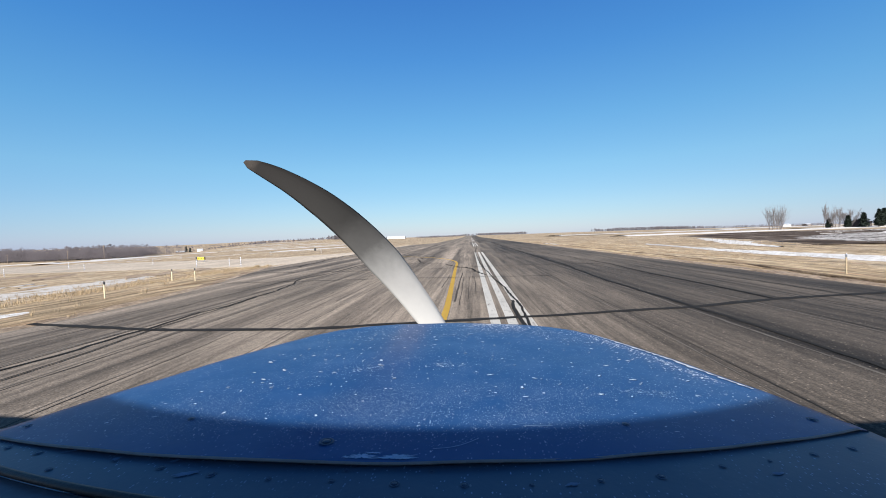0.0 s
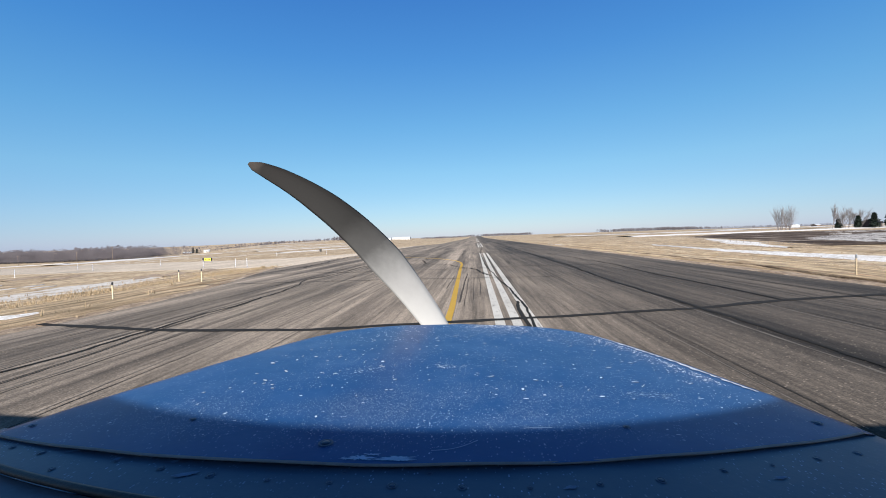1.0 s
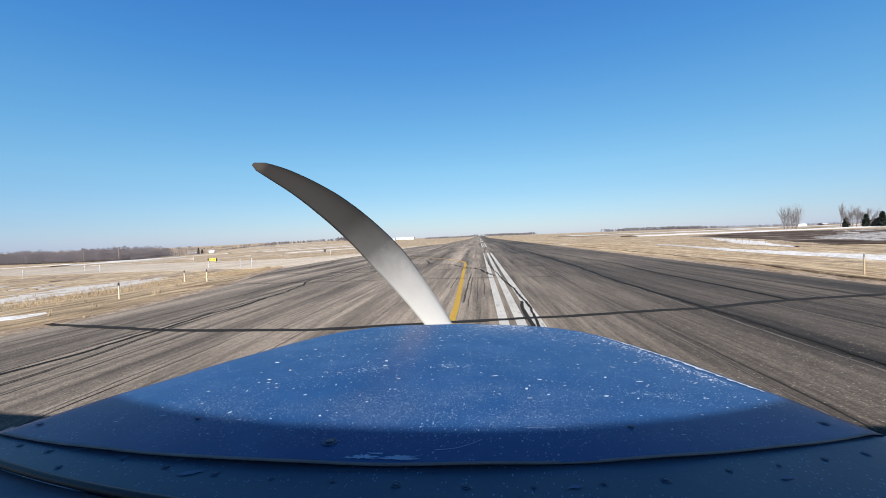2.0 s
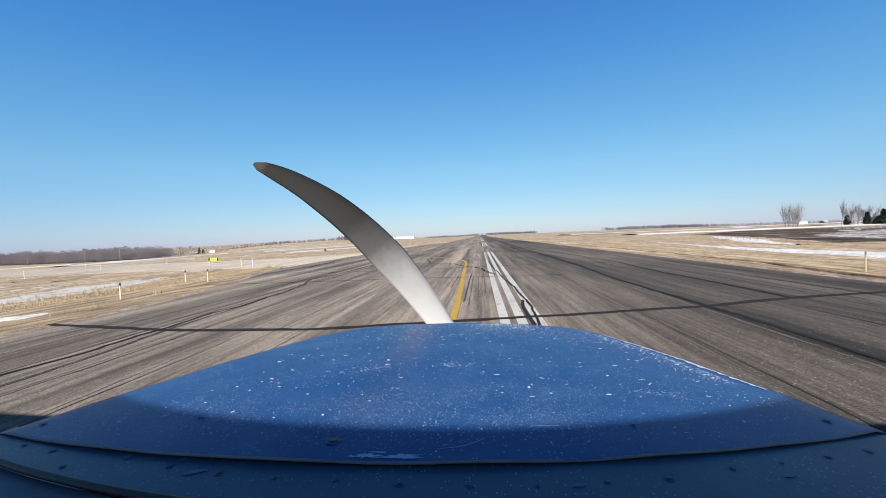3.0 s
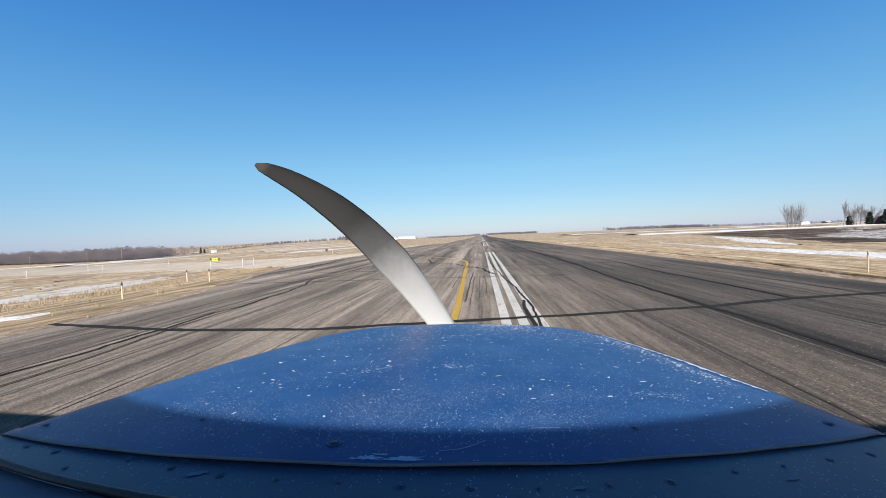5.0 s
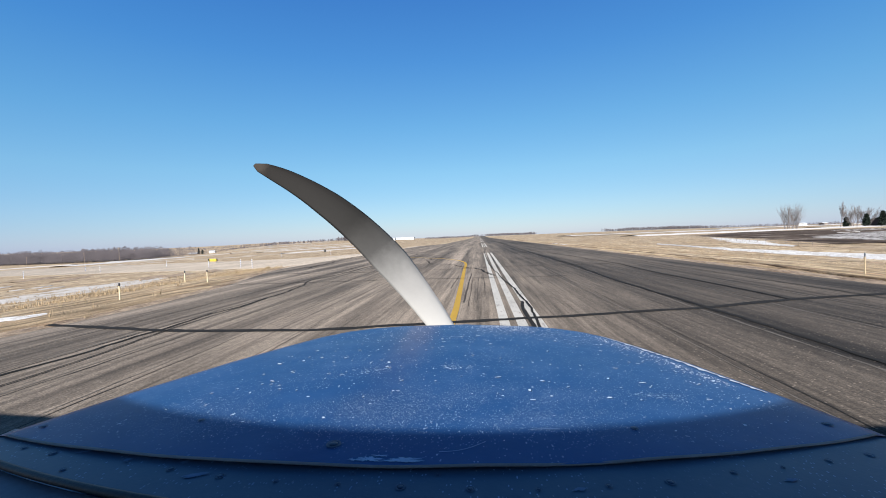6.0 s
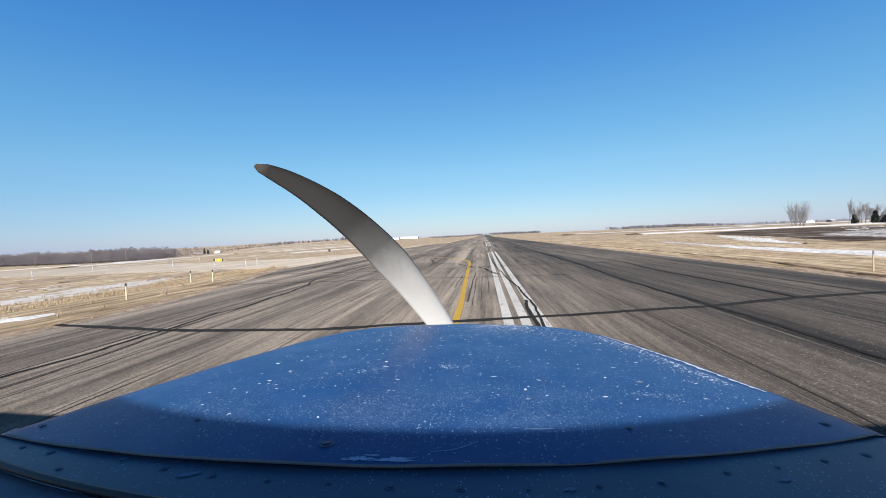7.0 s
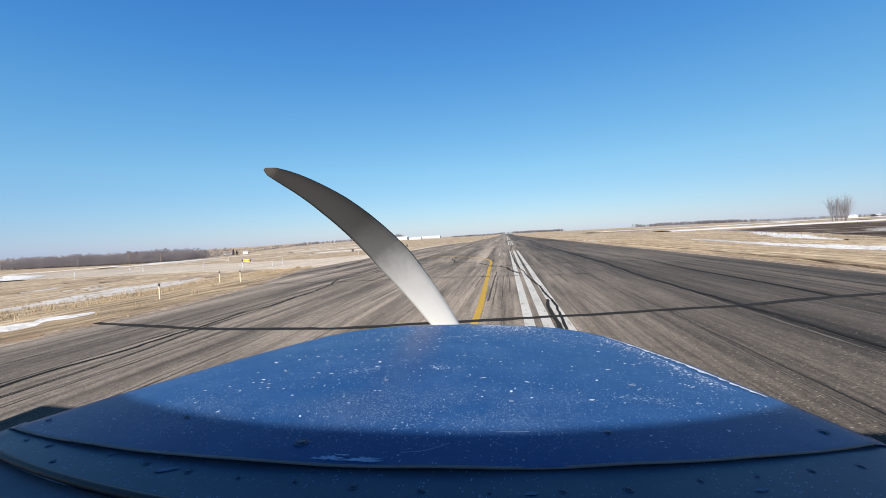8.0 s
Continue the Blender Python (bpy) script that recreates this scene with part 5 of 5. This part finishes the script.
def loft(name, sections, material, label="", power=2.6, sides=28):
    """A body drawn through rounded cross-sections (y, x, z, half width, half height)."""
    verts, faces = [], []
    for y, x, z, a, b in sections:
        for i in range(sides):
            g = 6.283185 * i / sides
            c, s = math.cos(g), math.sin(g)
            verts.append((x + a * math.copysign(abs(c) ** (2 / power), c), y, z + b * math.copysign(abs(s) ** (2 / power), s)))
    for k in range(len(sections) - 1):
        faces += [(k * sides + i, k * sides + (i + 1) % sides, (k + 1) * sides + (i + 1) % sides, (k + 1) * sides + i) for i in range(sides)]
    faces += [tuple(range(sides)), tuple(range((len(sections) - 1) * sides, len(sections) * sides))]
    return mesh(name, verts, faces, material, aircraft, label, True)


loft("nose_bowl", [(0.42, 0, 1.16, 0.50, 0.26), (0.8, 0.02, 1.18, 0.43, 0.22), (1.06, 0.04, 1.22, 0.28, 0.16), (1.15, 0.05, 1.26, 0.14, 0.10)], BLUE)
loft("fuselage", [(0.42, 0, 1.14, 0.50, 0.30), (-0.4, 0, 1.08, 0.54, 0.36), (-1.6, 0, 1.10, 0.54, 0.38), (-2.6, 0, 1.28, 0.40, 0.34), (-4.2, 0, 1.42, 0.22, 0.22), (-5.8, 0, 1.50, 0.06, 0.12)], BLUE, "weathered blue fuselage")
loft("cabin_rear", [(-1.9, 0, 1.75, 0.50, 0.42), (-2.5, 0, 1.62, 0.42, 0.36), (-3.4, 0, 1.5, 0.28, 0.24)], BLUE)

ROOF_LOW, ROOF_FRONT = EYE + 0.36, -0.91


def make_roof():
    verts, faces, m = [], [], 20
    for k in range(m + 1):
        u = -1 + 2 * k / m
        x = 0.58 * u
        yf = ROOF_FRONT + 0.70 * x * x
        z = ROOF_LOW - 0.05 * u * u
        verts += [(x, yf, z), (x, yf - 0.06, z + 0.05), (x, -2.2, z + 0.06), (x, -2.2, z - 0.02)]
    for k in range(m):
        a, b = 4 * k, 4 * k + 4
        faces += [(a + j, a + (j + 1) % 4, b + (j + 1) % 4, b + j) for j in range(4)]
    faces += [(0, 1, 2, 3), (4 * m, 4 * m + 3, 4 * m + 2, 4 * m + 1)]
    mesh("cabin_roof", verts, faces, BLUE, aircraft, "", True)
    for s in (-1, 1):
        wv, wf = [], []
        for k in range(13):
            f = k / 12
            x = s * (0.5 + 5.0 * f)
            z = ROOF_LOW + 0.05 + 0.02 * f
            ch, le = 1.55 - 0.35 * max(0, f - 0.4), -1.25 + 0.35 * max(0, f - 0.5)
            for q, up in ((0, 0), (0.06, 0.06), (0.3, 0.12), (0.65, 0.08), (1.0, 0.0), (0.65, -0.03), (0.3, -0.06), (0.06, -0.05)):
                wv.append((x, le - ch * q, z + up))
        for k in range(12):
            wf += [(8 * k + i, 8 * k + (i + 1) % 8, 8 * k + 8 + (i + 1) % 8, 8 * k + 8 + i) for i in range(8)]
        wf += [tuple(range(8)), tuple(range(96, 104))]
        mesh("wing", wv, wf, WHITE_PAINT, aircraft, "white high wing", True)
        bm = bmesh.new()
        rod(bm, (s * 0.55, -0.9, 0.95), (s * 2.6, -1.1, ROOF_LOW + 0.05), 0.035, 0.03, 10)
        part("wing_strut", bm, WHITE_PAINT, aircraft)
        bm = bmesh.new()
        rod(bm, (s * 0.57, 0.12, EYE - 0.30), (s * 0.55, -0.62, ROOF_LOW), 0.02, 0.02, 8)
        part("windshield_pillar", bm, BLUE, aircraft)
        bm = bmesh.new()
        rod(bm, (s * 0.45, -1.2, 0.85), (s * 1.15, -1.2, 0.22), 0.05, 0.03, 8)
        part("gear_leg", bm, STEEL, aircraft)
        wheel(s * 1.25, -1.2, 0.21, 0.16)
        bm = box(bmesh.new(), (s * 0.9, -5.5, 1.5), (1.7, 0.75, 0.07), 0.03)
        part("tailplane", bm, WHITE_PAINT, aircraft)
    bm = box(bmesh.new(), (0, -5.6, 2.05), (0.08, 0.8, 1.1), 0.035)
    part("fin", bm, WHITE_PAINT, aircraft)
    bm = bmesh.new()
    rod(bm, (0.04, 0.7, 1.0), (0.04, 0.75, 0.2), 0.04, 0.035, 8)
    part("nose_gear_leg", bm, STEEL, aircraft)
    wheel(0.04, 0.76, 0.18, 0.13)


def wheel(x, y, r, w):
    bm = bmesh.new()
    sections = ((-w / 2, r * 0.6), (-w / 2, r * 0.85), (-w * 0.3, r), (w * 0.3, r), (w / 2, r * 0.85), (w / 2, r * 0.6))
    rows = [[bm.verts.new((x - 0.0 + dx, y + rr * math.cos(6.283 * i / 24), r + rr * math.sin(6.283 * i / 24))) for i in range(24)] for dx, rr in sections]
    for a, b in zip(rows, rows[1:] + rows[:1]):
        for i in range(24):
            bm.faces.new((a[i], a[(i + 1) % 24], b[(i + 1) % 24], b[i]))
    ob = part("wheel", bm, BLACK, aircraft, "black tyre", True)
    bm = bmesh.new()
    rod(bm, (x - w * 0.35, y, r), (x + w * 0.35, y, r), r * 0.6, r * 0.6, 20)
    part("rim", bm, WHITE_PAINT, ob)


make_roof()


def make_cabin():
    """The shell round the camera: sides with window openings, rear wall, dash and instrument panel."""
    for s in (-1, 1):
        bm = box(bmesh.new(), (s * 0.56, -1.1, EYE - 0.33), (0.03, 2.2, 0.34), 0.01)
        part("cabin_side", bm, BLUE, aircraft)
        bm = box(bmesh.new(), (s * 0.56, -1.72, EYE + 0.09), (0.03, 1.0, 0.52), 0.01)
        part("cabin_side", bm, BLUE, aircraft)
    bm = box(bmesh.new(), (0, -2.2, EYE - 0.06), (1.12, 0.04, 0.86), 0.01)
    part("cabin_bulkhead", bm, BLACK, aircraft, "black rear wall of the cabin")
    bm = box(bmesh.new(), (0.0, -0.02, EYE - 0.34), (1.05, 0.42, 0.05), 0.015)
    part("glareshield", bm, BLACK, aircraft, "black glareshield under the windshield")
    bm = box(bmesh.new(), (0.0, -0.2, EYE - 0.55), (1.05, 0.04, 0.38), 0.01)
    part("instrument_panel", bm, BLACK, aircraft, "black instrument panel")
    bm = box(bmesh.new(), (0.0, -1.3, EYE - 0.50), (1.05, 1.8, 0.05), 0.01)
    part("cabin_floor", bm, BLACK, aircraft)


make_cabin()
